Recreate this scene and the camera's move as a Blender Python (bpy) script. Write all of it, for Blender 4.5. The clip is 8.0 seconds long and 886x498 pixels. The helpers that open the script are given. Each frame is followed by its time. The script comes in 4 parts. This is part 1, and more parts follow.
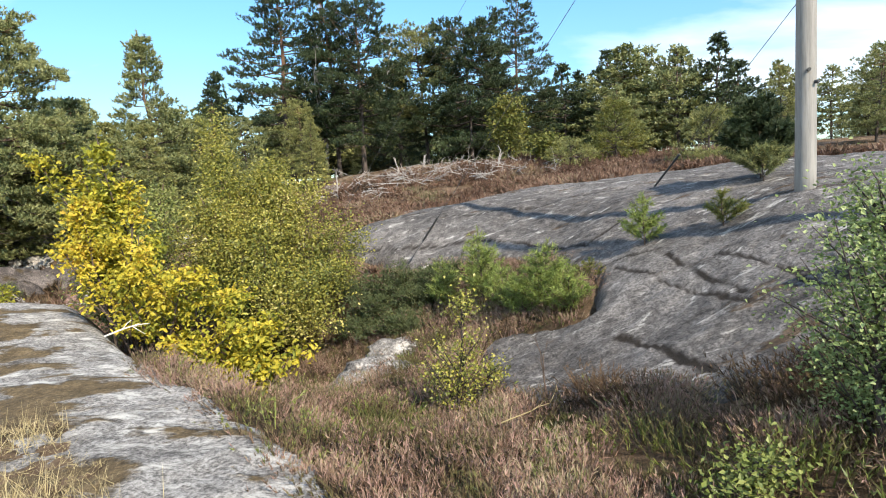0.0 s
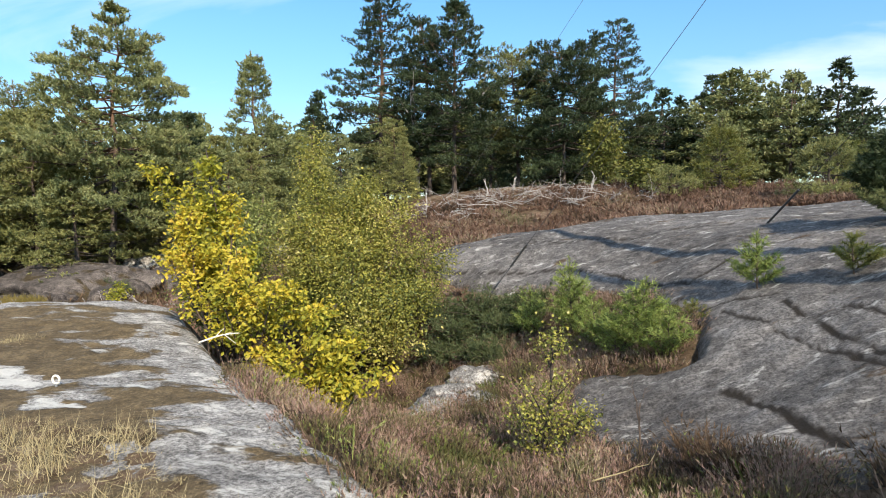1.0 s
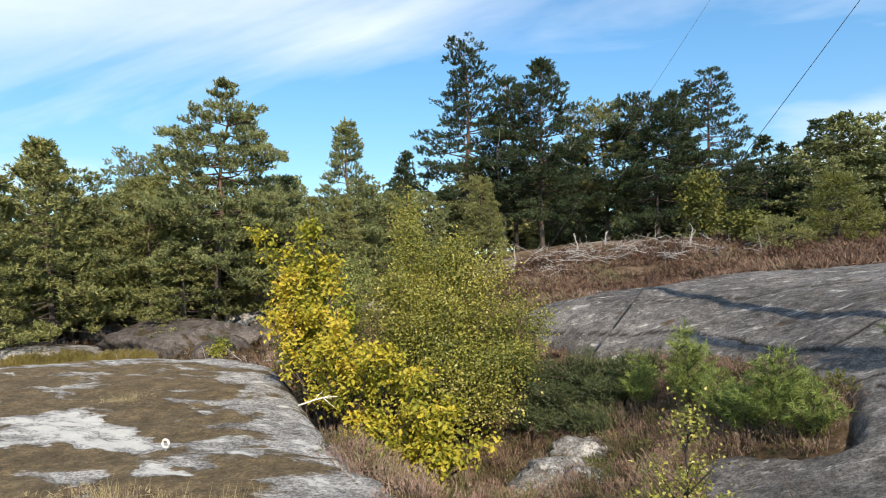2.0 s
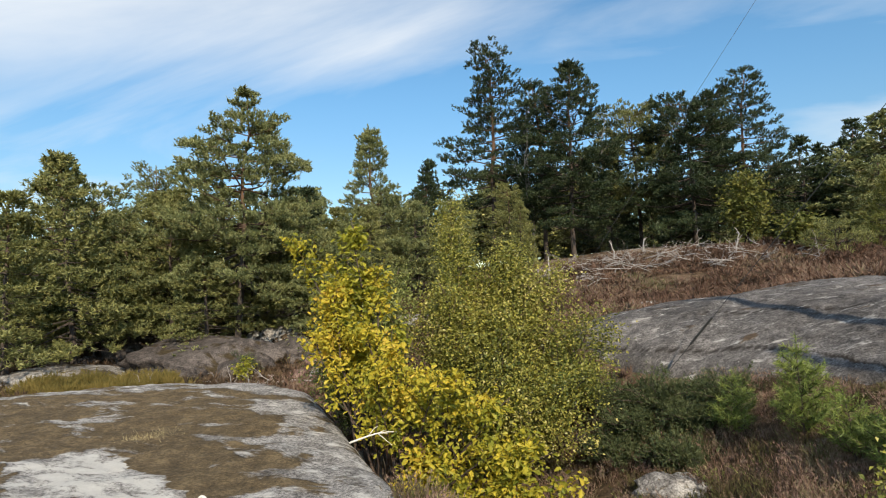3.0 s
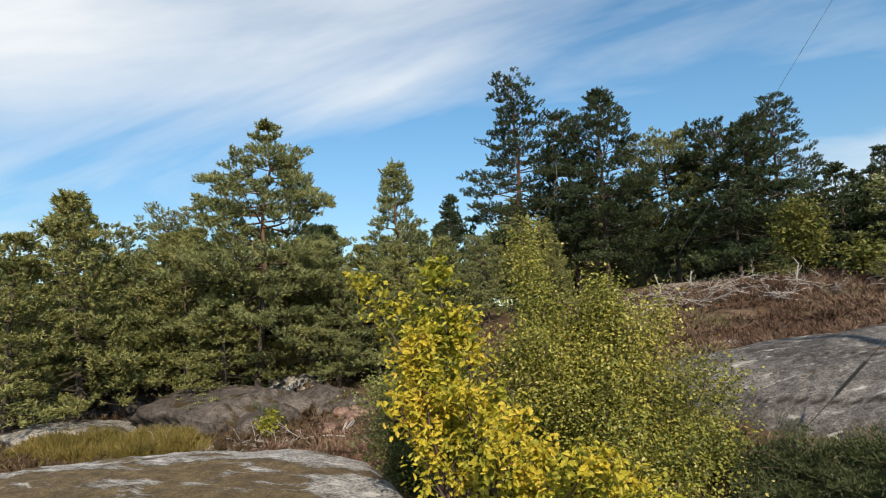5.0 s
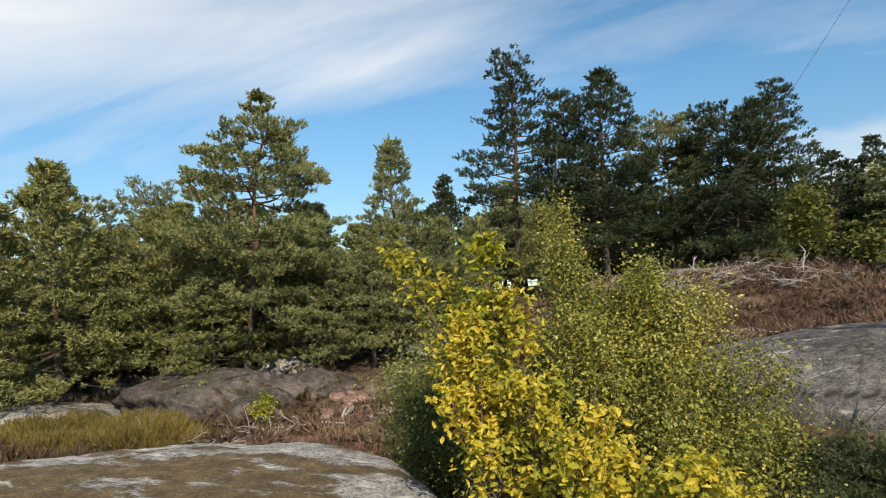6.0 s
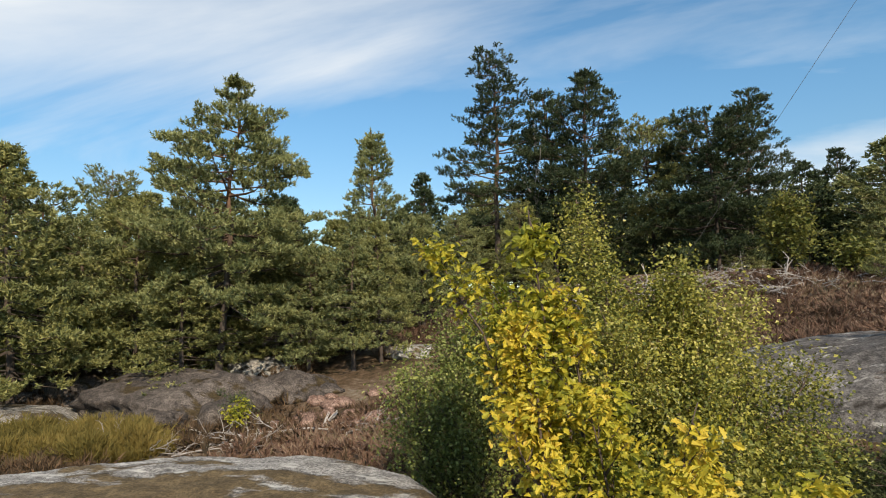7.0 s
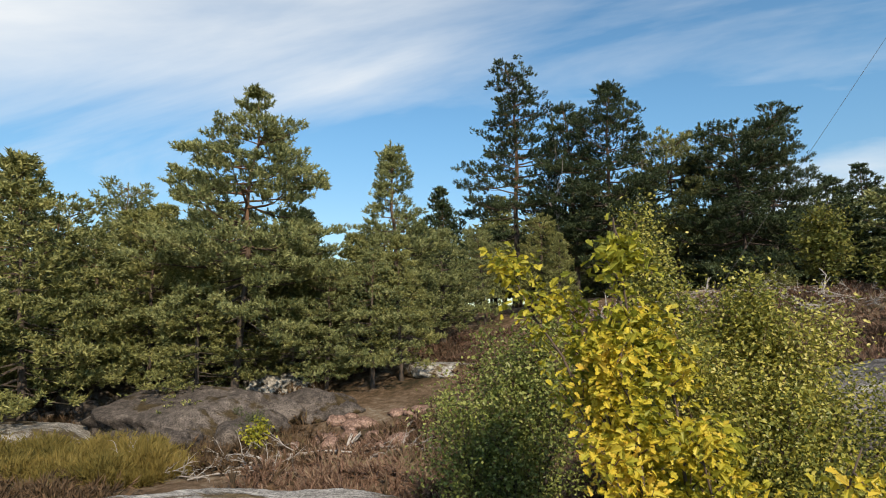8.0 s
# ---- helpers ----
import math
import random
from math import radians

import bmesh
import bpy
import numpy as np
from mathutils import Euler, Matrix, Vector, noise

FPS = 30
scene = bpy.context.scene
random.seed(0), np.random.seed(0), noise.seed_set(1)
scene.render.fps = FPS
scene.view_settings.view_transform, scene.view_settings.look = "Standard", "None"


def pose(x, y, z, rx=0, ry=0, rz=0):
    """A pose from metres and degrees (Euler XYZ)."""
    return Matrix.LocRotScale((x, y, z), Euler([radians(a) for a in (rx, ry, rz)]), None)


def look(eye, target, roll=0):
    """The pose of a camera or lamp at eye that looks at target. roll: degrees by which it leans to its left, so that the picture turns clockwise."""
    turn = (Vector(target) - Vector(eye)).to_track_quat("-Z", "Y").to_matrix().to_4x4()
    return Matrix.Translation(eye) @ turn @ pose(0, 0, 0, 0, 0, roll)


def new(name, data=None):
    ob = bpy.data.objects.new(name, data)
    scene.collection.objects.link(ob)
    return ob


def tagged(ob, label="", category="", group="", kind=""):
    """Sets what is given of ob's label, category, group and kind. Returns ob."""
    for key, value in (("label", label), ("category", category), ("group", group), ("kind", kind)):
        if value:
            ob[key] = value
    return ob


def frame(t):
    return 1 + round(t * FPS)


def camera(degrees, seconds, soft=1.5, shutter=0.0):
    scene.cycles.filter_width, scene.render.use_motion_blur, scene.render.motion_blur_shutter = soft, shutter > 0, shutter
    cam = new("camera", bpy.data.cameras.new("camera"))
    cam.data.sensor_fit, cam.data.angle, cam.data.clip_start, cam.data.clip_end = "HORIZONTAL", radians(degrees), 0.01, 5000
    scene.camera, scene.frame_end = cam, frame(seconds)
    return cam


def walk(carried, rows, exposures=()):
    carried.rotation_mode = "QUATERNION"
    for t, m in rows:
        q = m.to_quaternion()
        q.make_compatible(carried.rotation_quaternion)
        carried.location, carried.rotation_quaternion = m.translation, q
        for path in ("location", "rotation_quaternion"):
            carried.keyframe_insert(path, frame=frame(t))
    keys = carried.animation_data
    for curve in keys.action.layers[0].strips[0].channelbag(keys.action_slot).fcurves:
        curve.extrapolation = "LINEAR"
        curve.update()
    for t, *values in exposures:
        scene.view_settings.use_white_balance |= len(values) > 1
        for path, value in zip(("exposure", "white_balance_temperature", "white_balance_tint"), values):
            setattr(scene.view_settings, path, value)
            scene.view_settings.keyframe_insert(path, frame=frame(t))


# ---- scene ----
cam = camera(75.0, 8.0, 1.05)
PATH = [
    (0, (0.536, -0.818, 1.613), (0.476, 1.169, 1.392), -3.7),
    (0.5, (0.438, -0.549, 1.642), (0.163, 1.424, 1.463), -1.6),
    (1, (0.448, -0.591, 1.685), (0.103, 1.373, 1.544), -1.0),
    (1.5, (0.392, -0.632, 1.737), (-0.044, 1.32, 1.719), -0.8),
    (1.7, (0.34, -0.56, 1.745), (-0.215, 1.36, 1.79), -0.9),
    (2.8, (-0.609, 0.249, 1.803), (-1.271, 2.135, 1.863), -2.0),
    (3, (-0.757, 0.411, 1.797), (-1.423, 2.295, 1.89), -2.4),
    (3.5, (-1.172, 0.712, 1.854), (-1.878, 2.574, 2.044), -2.7),
    (4, (-1.554, 0.975, 1.855), (-2.258, 2.838, 2.037), -3.6),
    (4.5, (-1.96, 1.297, 1.885), (-2.621, 3.172, 2.105), -3.3),
    (4.7, (-2.08, 1.374, 1.876), (-2.748, 3.244, 2.12), -3.6),
    (5.8, (-2.994, 1.863, 1.875), (-3.66, 3.743, 2.03), -2.1),
    (6, (-3.175, 1.99, 1.908), (-3.791, 3.885, 2.075), -2.6),
    (6.5, (-3.64, 2.179, 1.905), (-4.226, 4.083, 2.082), -1.6),
    (7, (-4.048, 2.431, 1.912), (-4.546, 4.36, 2.079), -1.6),
    (7.5, (-4.38, 2.702, 1.933), (-4.889, 4.626, 2.127), -0.9),
    (8, (-4.675, 2.879, 1.942), (-5.199, 4.797, 2.163), -1.2),
]
walk(cam, [(t, look(eye, target, roll)) for t, eye, target, roll in PATH],
     [(0, 0.74, 6500, 10), (0.5, 0.52, 6550, 10), (1.0, 0.52, 6500, 10), (1.5, 0.48, 6500, 10), (2.8, 0.08, 6800, 10), (3.5, 0.03, 6900, 10), (8.0, 0.04, 7050, 10)])

# ---------------------------------------------------------------- light
SUN_EL, SUN_DIR = 37.0, Vector((0.55, -0.84, 0)).normalized()
sun = new("sun", bpy.data.lights.new("sun", "SUN"))
sun.data.energy, sun.data.angle, sun.data.color = 5.0, radians(0.6), (1.0, 0.88, 0.7)
sun.matrix_world = look((0, 0, 40), Vector((0, 0, 40)) - Vector((SUN_DIR.x * math.cos(radians(SUN_EL)), SUN_DIR.y * math.cos(radians(SUN_EL)), math.sin(radians(SUN_EL)))))


def node(nt, kind, **sets):
    """A node with its inputs set, to values or to other sockets."""
    n = nt.nodes.new(kind)
    for key, v in sets.items():
        s = n.inputs[int(key[1:])] if key[0] == "i" and key[1:].isdigit() else n.inputs[key]
        if isinstance(v, bpy.types.NodeSocket):
            nt.links.new(v, s)
        else:
            s.default_value = v
    return n


def ramp(nt, fac, stops, mode="LINEAR"):
    n = nt.nodes.new("ShaderNodeValToRGB")
    n.color_ramp.interpolation = mode
    while len(n.color_ramp.elements) < len(stops):
        n.color_ramp.elements.new(0.5)
    for e, (p, c) in zip(n.color_ramp.elements, stops):
        e.position = p
        e.color = (*c, 1) if len(c) == 3 else (c[0], c[0], c[0], 1)
    nt.links.new(fac, n.inputs[0])
    return n.outputs[0]


def mix(nt, fac, a, b, blend="MIX"):
    n = nt.nodes.new("ShaderNodeMix")
    n.data_type, n.blend_type = "RGBA", blend
    for s, v in ((n.inputs[0], fac), (n.inputs[6], a), (n.inputs[7], b)):
        if isinstance(v, bpy.types.NodeSocket):
            nt.links.new(v, s)
        elif isinstance(v, (int, float)):
            s.default_value = v
        else:
            s.default_value = (*v, 1)
    return n.outputs[2]


def math_node(nt, op, a, b=0.0, clamp=False):
    n = nt.nodes.new("ShaderNodeMath")
    n.operation, n.use_clamp = op, clamp
    for s, v in ((n.inputs[0], a), (n.inputs[1], b)):
        if isinstance(v, bpy.types.NodeSocket):
            nt.links.new(v, s)
        else:
            s.default_value = v
    return n.outputs[0]


def build_world():
    world = bpy.data.worlds.new("sky")
    world.use_nodes = True
    scene.world = world
    nt = world.node_tree
    nt.nodes.clear()
    sky = nt.nodes.new("ShaderNodeTexSky")
    sky.sky_type, sky.sun_disc = "NISHITA", False
    sky.sun_elevation, sky.sun_rotation = radians(SUN_EL), math.atan2(SUN_DIR.x, SUN_DIR.y)
    sky.air_density, sky.dust_density, sky.ozone_density = 1.0, 0.3, 2.0
    # high thin cloud laid on a flat layer overhead
    co = node(nt, "ShaderNodeTexCoord").outputs["Generated"]
    sep = node(nt, "ShaderNodeSeparateXYZ", i0=co)
    up = math_node(nt, "ADD", math_node(nt, "MAXIMUM", sep.outputs[2], 0.0), 0.16)
    px = math_node(nt, "DIVIDE", sep.outputs[0], up)
    py = math_node(nt, "DIVIDE", sep.outputs[1], up)
    flat = node(nt, "ShaderNodeCombineXYZ", i0=px, i1=py).outputs[0]
    turned = node(nt, "ShaderNodeMapping", Vector=flat, Location=(1.3, 0.4, 0), Rotation=(0, 0, radians(14)), Scale=(0.5, 1.25, 1)).outputs[0]
    n1 = node(nt, "ShaderNodeTexNoise", Vector=turned, Scale=1.25, Detail=8.0, Roughness=0.55, Distortion=0.5).outputs[0]
    n2 = node(nt, "ShaderNodeTexNoise", Vector=turned, Scale=0.5, Detail=2.0).outputs[0]
    # a high sheet of cloud in the west, a flat low bank in the east, clear blue between them

    def rise(v, a, b, top=1.0):
        m = nt.nodes.new("ShaderNodeMapRange")
        m.interpolation_type = "SMOOTHSTEP"
        for k, val in enumerate((v, a, b, 0.0, top)):
            if isinstance(val, bpy.types.NodeSocket):
                nt.links.new(val, m.inputs[k])
            else:
                m.inputs[k].default_value = val
        return m.outputs[0]

    dx, dz = sep.outputs[0], sep.outputs[2]
    high = math_node(nt, "MULTIPLY", rise(dz, 0.25, 0.42), rise(dx, 0.35, -0.45, 0.3))
    veil = rise(dx, -0.45, -0.85, 0.15)
    bank = math_node(nt, "MULTIPLY", math_node(nt, "MULTIPLY", rise(dz, 0.03, 0.09), rise(dz, 0.25, 0.185)), rise(dx, 0.1, 0.28, 0.31))
    base = math_node(nt, "ADD", math_node(nt, "MULTIPLY", n1, 0.75), math_node(nt, "MULTIPLY", n2, 0.35))
    s = math_node(nt, "ADD", base, math_node(nt, "ADD", high, math_node(nt, "ADD", veil, bank)))
    cover = ramp(nt, s, [(0.64, (0,)), (0.97, (0.94,))])
    tone = mix(nt, rise(dz, 0.08, 0.36), (0.74, 0.91, 0.98), (0.75, 1.14, 1.26))
    blue = mix(nt, 1.0, sky.outputs[0], tone, "MULTIPLY")
    cloudy = mix(nt, cover, blue, (6.5, 7.0, 7.6))
    bg = node(nt, "ShaderNodeBackground", Color=cloudy, Strength=0.135)
    nt.links.new(bg.outputs[0], node(nt, "ShaderNodeOutputWorld").inputs[0])


build_world()


# ---------------------------------------------------------------- materials
def material(name):
    m = bpy.data.materials.new(name)
    m.use_nodes = True
    nt = m.node_tree
    return m, nt, nt.nodes["Principled BSDF"]


def put(nt, value, socket):
    nt.links.new(value, socket)


def bump(nt, bsdf, height, strength, distance):
    b = node(nt, "ShaderNodeBump", Strength=strength, Distance=distance, Height=height)
    put(nt, b.outputs[0], bsdf.inputs["Normal"])


def rock_material(name, dark, mid, pale, lichen, moss, moss_amount, lichen_amount, grain=0.7):
    m, nt, bsdf = material(name)
    co = node(nt, "ShaderNodeTexCoord").outputs["Object"]
    big = node(nt, "ShaderNodeTexNoise", Vector=co, Scale=0.55, Detail=6.0, Roughness=0.6).outputs[0]
    med = node(nt, "ShaderNodeTexNoise", Vector=co, Scale=5.0, Detail=9.0, Roughness=0.78).outputs[0]
    fine = node(nt, "ShaderNodeTexNoise", Vector=co, Scale=30.0, Detail=6.0, Roughness=0.8).outputs[0]
    streak_co = node(nt, "ShaderNodeMapping", Vector=co, Rotation=(0, 0, radians(36)), Scale=(0.7, 3.5, 1)).outputs[0]
    streak = node(nt, "ShaderNodeTexNoise", Vector=streak_co, Scale=2.2, Detail=9.0, Roughness=0.75).outputs[0]
    tone = math_node(nt, "ADD", math_node(nt, "MULTIPLY", big, 0.3), math_node(nt, "ADD", math_node(nt, "MULTIPLY", streak, 0.2), math_node(nt, "MULTIPLY", med, 0.5)))
    col = ramp(nt, tone, [(0.42, dark), (0.5, mid), (0.59, pale)])
    col = mix(nt, 0.9, col, ramp(nt, fine, [(0.4, (1 - grain,)), (0.5, (1.0,)), (0.6, (1 + grain,))]), "MULTIPLY")
    # pale crusts of lichen
    patch_co = node(nt, "ShaderNodeMapping", Vector=co, Rotation=(0, 0, radians(30)), Scale=(0.9, 2.1, 1)).outputs[0]
    spots = node(nt, "ShaderNodeTexNoise", Vector=patch_co, Scale=2.3, Detail=12.0, Roughness=0.72, Distortion=0.3).outputs[0]
    crust = node(nt, "ShaderNodeAttribute")
    crust.attribute_name = "crust"
    lmask = ramp(nt, math_node(nt, "ADD", math_node(nt, "ADD", spots, crust.outputs["Fac"]), lichen_amount), [(0.58, (0,)), (0.66, (0.85,))])
    col = mix(nt, lmask, col, lichen)
    # low dry moss creeping over the stone
    moss_co = node(nt, "ShaderNodeMapping", Vector=co, Rotation=(0, 0, radians(-20)), Scale=(0.8, 1.7, 1)).outputs[0]
    mo = node(nt, "ShaderNodeTexNoise", Vector=moss_co, Scale=1.1, Detail=9.0, Roughness=0.62, Distortion=0.3).outputs[0]
    inner = node(nt, "ShaderNodeAttribute")
    inner.attribute_name = "moss"
    mmask = ramp(nt, math_node(nt, "ADD", math_node(nt, "ADD", mo, inner.outputs["Fac"]), moss_amount), [(0.55, (0,)), (0.6, (1,))])
    mcol = ramp(nt, math_node(nt, "ADD", math_node(nt, "MULTIPLY", fine, 0.5), math_node(nt, "MULTIPLY", med, 0.5)), [(0.4, [c * 0.4 for c in moss]), (0.5, moss), (0.6, [c * 2.0 for c in moss])])
    col = mix(nt, mmask, col, mcol)
    # black soil and humus in the cracks
    soil = node(nt, "ShaderNodeAttribute")
    soil.attribute_name = "soil"
    col = mix(nt, soil.outputs["Fac"], col, (0.022, 0.017, 0.013))
    put(nt, col, bsdf.inputs["Base Color"])
    bsdf.inputs["Roughness"].default_value = 0.88
    bsdf.inputs["Specular IOR Level"].default_value = 0.25
    hgt = math_node(nt, "ADD", math_node(nt, "MULTIPLY", med, 0.6), math_node(nt, "ADD", math_node(nt, "MULTIPLY", fine, 0.35), math_node(nt, "MULTIPLY", mmask, 0.5)))
    bump(nt, bsdf, hgt, 0.9, 0.05)
    return m


def soil_material():
    m, nt, bsdf = material("heath_soil")
    co = node(nt, "ShaderNodeTexCoord").outputs["Object"]
    big = node(nt, "ShaderNodeTexNoise", Vector=co, Scale=0.35, Detail=6.0, Roughness=0.65).outputs[0]
    med = node(nt, "ShaderNodeTexNoise", Vector=co, Scale=5.0, Detail=8.0, Roughness=0.75).outputs[0]
    tone = math_node(nt, "ADD", math_node(nt, "MULTIPLY", big, 0.55), math_node(nt, "MULTIPLY", med, 0.45))
    col = ramp(nt, tone, [(0.4, (0.04, 0.035, 0.02)), (0.47, (0.1, 0.068, 0.042)), (0.54, (0.18, 0.125, 0.085)), (0.62, (0.28, 0.235, 0.18))])
    put(nt, col, bsdf.inputs["Base Color"])
    bsdf.inputs["Roughness"].default_value = 0.95
    bsdf.inputs["Specular IOR Level"].default_value = 0.1
    bump(nt, bsdf, med, 0.9, 0.12)
    return m


def leaf_material(name, stops, patch=0.5, glow=0.28, rough=0.55, scale=1.2):
    """Foliage: a colour for each leaf, drifting in patches over the plant, with light coming through."""
    m, nt, bsdf = material(name)
    rnd = node(nt, "ShaderNodeNewGeometry").outputs["Random Per Island"]
    co = node(nt, "ShaderNodeTexCoord").outputs["Object"]
    drift = node(nt, "ShaderNodeTexNoise", Vector=co, Scale=scale, Detail=3.0).outputs[0]
    drift = math_node(nt, "MULTIPLY_ADD", drift, 3.0)
    drift.node.inputs[2].default_value = -1.0
    f = math_node(nt, "ADD", math_node(nt, "MULTIPLY", rnd, 1 - patch), math_node(nt, "MULTIPLY", drift, patch), True)
    col = ramp(nt, f, stops)
    put(nt, col, bsdf.inputs["Base Color"])
    bsdf.inputs["Roughness"].default_value = rough
    bsdf.inputs["Specular IOR Level"].default_value = 0.3
    tr = node(nt, "ShaderNodeBsdfTranslucent", Color=col)
    mx = node(nt, "ShaderNodeMixShader", i0=glow, i1=bsdf.outputs[0], i2=tr.outputs[0])
    put(nt, mx.outputs[0], nt.nodes["Material Output"].inputs[0])
    return m


def bark_material(name, low, high, split, grain=9.0):
    """Bark that changes from low to high over the height of the tree."""
    m, nt, bsdf = material(name)
    co = node(nt, "ShaderNodeTexCoord").outputs["Object"]
    z = node(nt, "ShaderNodeSeparateXYZ", i0=co).outputs[2]
    g = node(nt, "ShaderNodeTexNoise", Vector=node(nt, "ShaderNodeMapping", Vector=co, Scale=(1, 1, 0.25)).outputs[0], Scale=grain, Detail=7.0, Roughness=0.7).outputs[0]
    t = ramp(nt, math_node(nt, "DIVIDE", z, split * 2), [(0.38, (0,)), (0.62, (1,))])
    col = mix(nt, t, low, high)
    col = mix(nt, 0.85, col, ramp(nt, g, [(0.32, (0.35,)), (0.5, (0.9,)), (0.68, (1.5,))]), "MULTIPLY")
    put(nt, col, bsdf.inputs["Base Color"])
    bsdf.inputs["Roughness"].default_value = 0.9
    bump(nt, bsdf, g, 0.8, 0.03)
    return m


def plain(name, colour, rough=0.7, metal=0.0, grain=20.0, amount=0.5, squash=1.0):
    m, nt, bsdf = material(name)
    co = node(nt, "ShaderNodeTexCoord").outputs["Object"]
    mp = node(nt, "ShaderNodeMapping", Vector=co, Scale=(1, 1, squash)).outputs[0]
    g = node(nt, "ShaderNodeTexNoise", Vector=mp, Scale=grain, Detail=6.0, Roughness=0.7).outputs[0]
    col = mix(nt, amount, colour, ramp(nt, g, [(0.3, (0.4,)), (0.5, (1,)), (0.7, (1.5,))]), "MULTIPLY")
    put(nt, col, bsdf.inputs["Base Color"])
    bsdf.inputs["Roughness"].default_value, bsdf.inputs["Metallic"].default_value = rough, metal
    bump(nt, bsdf, g, 0.4, 0.01)
    return m


ROCK_GREY = rock_material("grey_gneiss", (0.044, 0.04, 0.038), (0.108, 0.099, 0.094), (0.21, 0.194, 0.184), (0.5, 0.48, 0.45), (0.085, 0.06, 0.04), -0.06, 0.015, 0.6)
ROCK_PALE = rock_material("pale_gneiss", (0.14, 0.13, 0.122), (0.265, 0.25, 0.235), (0.4, 0.38, 0.36), (0.6, 0.58, 0.54), (0.115, 0.083, 0.045), 0.07, 0.05)
ROCK_WHITE = rock_material("white_crusted_stone", (0.1, 0.093, 0.086), (0.24, 0.225, 0.21), (0.42, 0.4, 0.375), (0.6, 0.58, 0.54), (0.09, 0.07, 0.045), 0.0, 0.02)
# pine shade over the outcrops is put into these dark stone and moss tones
ROCK_SHADED = rock_material("shaded_outcrop", (0.03, 0.025, 0.023), (0.08, 0.067, 0.06), (0.16, 0.135, 0.12), (0.2, 0.18, 0.16), (0.05, 0.036, 0.018), 0.0, -0.05)
ROCK_RED = rock_material("red_broken_stone", (0.09, 0.055, 0.042), (0.2, 0.125, 0.1), (0.33, 0.23, 0.19), (0.4, 0.34, 0.3), (0.1, 0.06, 0.035), -0.05, -0.03)
SOIL = soil_material()
NEEDLES = leaf_material("pine_needles", [(0.05, (0.07, 0.095, 0.04)), (0.5, (0.215, 0.235, 0.092)), (0.95, (0.43, 0.43, 0.2))], 0.4, 0.22, 0.5, 0.9)
# darker copy of the needles: shadow within the crowns is put into the colour
NEEDLES_SHADED = leaf_material("shaded_needles", [(0.05, (0.015, 0.028, 0.014)), (0.5, (0.042, 0.062, 0.026)), (0.95, (0.11, 0.14, 0.06))], 0.4, 0.1, 0.5, 0.9)
NEEDLES_OLIVE = leaf_material("olive_needles", [(0.05, (0.075, 0.088, 0.032)), (0.5, (0.22, 0.23, 0.08)), (0.95, (0.42, 0.4, 0.16))], 0.4, 0.22, 0.5, 0.9)
NEEDLES_FRESH = leaf_material("fresh_needles", [(0.05, (0.09, 0.13, 0.03)), (0.5, (0.22, 0.28, 0.07)), (0.95, (0.4, 0.43, 0.12))], 0.35, 0.3, 0.5, 2.0)
BIRCH_LEAF = leaf_material("birch_leaves", [(0.05, (0.06, 0.085, 0.022)), (0.4, (0.2, 0.205, 0.045)), (0.7, (0.38, 0.35, 0.07)), (0.97, (0.58, 0.5, 0.2))], 0.35, 0.2, 0.38, 0.8)
BIRCH_GREEN = leaf_material("green_birch_leaves", [(0.05, (0.06, 0.085, 0.022)), (0.5, (0.17, 0.2, 0.05)), (0.95, (0.4, 0.4, 0.14))], 0.4, 0.2, 0.42, 0.8)
OAK_LEAF = leaf_material("yellow_oak_leaves", [(0.04, (0.16, 0.2, 0.03)), (0.35, (0.37, 0.345, 0.042)), (0.65, (0.62, 0.51, 0.06)), (0.97, (0.62, 0.43, 0.07))], 0.5, 0.3, 0.5, 1.6)
SAPLING_LEAF = leaf_material("pale_sapling_leaves", [(0.05, (0.12, 0.17, 0.06)), (0.5, (0.24, 0.31, 0.11)), (0.95, (0.45, 0.5, 0.24))], 0.35, 0.32, 0.45, 1.5)
OAK_GREEN = leaf_material("green_oak_leaves", [(0.05, (0.17, 0.2, 0.035)), (0.6, (0.4, 0.39, 0.05)), (0.95, (0.58, 0.5, 0.06))], 0.4, 0.33, 0.45, 1.5)
YELLOW_GREEN = leaf_material("yellowing_leaves", [(0.05, (0.07, 0.09, 0.025)), (0.5, (0.16, 0.17, 0.04)), (0.95, (0.31, 0.28, 0.07))], 0.4, 0.28, 0.5, 0.8)
HEATHER = leaf_material("heather_sprigs", [(0.0, (0.05, 0.065, 0.02)), (0.2, (0.17, 0.16, 0.06)), (0.36, (0.06, 0.04, 0.028)), (0.48, (0.17, 0.12, 0.075)), (0.62, (0.36, 0.22, 0.19)), (0.76, (0.34, 0.29, 0.18)), (0.9, (0.12, 0.1, 0.045)), (1.0, (0.15, 0.18, 0.05))], 0.66, 0.15, 0.8, 1.5)
FAR_HEATHER = leaf_material("russet_heather_sprigs", [(0.0, (0.05, 0.04, 0.025)), (0.35, (0.13, 0.08, 0.055)), (0.6, (0.22, 0.13, 0.095)), (0.8, (0.3, 0.22, 0.16)), (1.0, (0.16, 0.17, 0.07))], 0.5, 0.15, 0.8, 0.45)
HEATHER_BROWN = leaf_material("brown_heather_sprigs", [(0.0, (0.025, 0.02, 0.012)), (0.4, (0.075, 0.05, 0.03)), (0.75, (0.16, 0.1, 0.06)), (1.0, (0.12, 0.11, 0.045))], 0.4, 0.1, 0.85, 1.4)
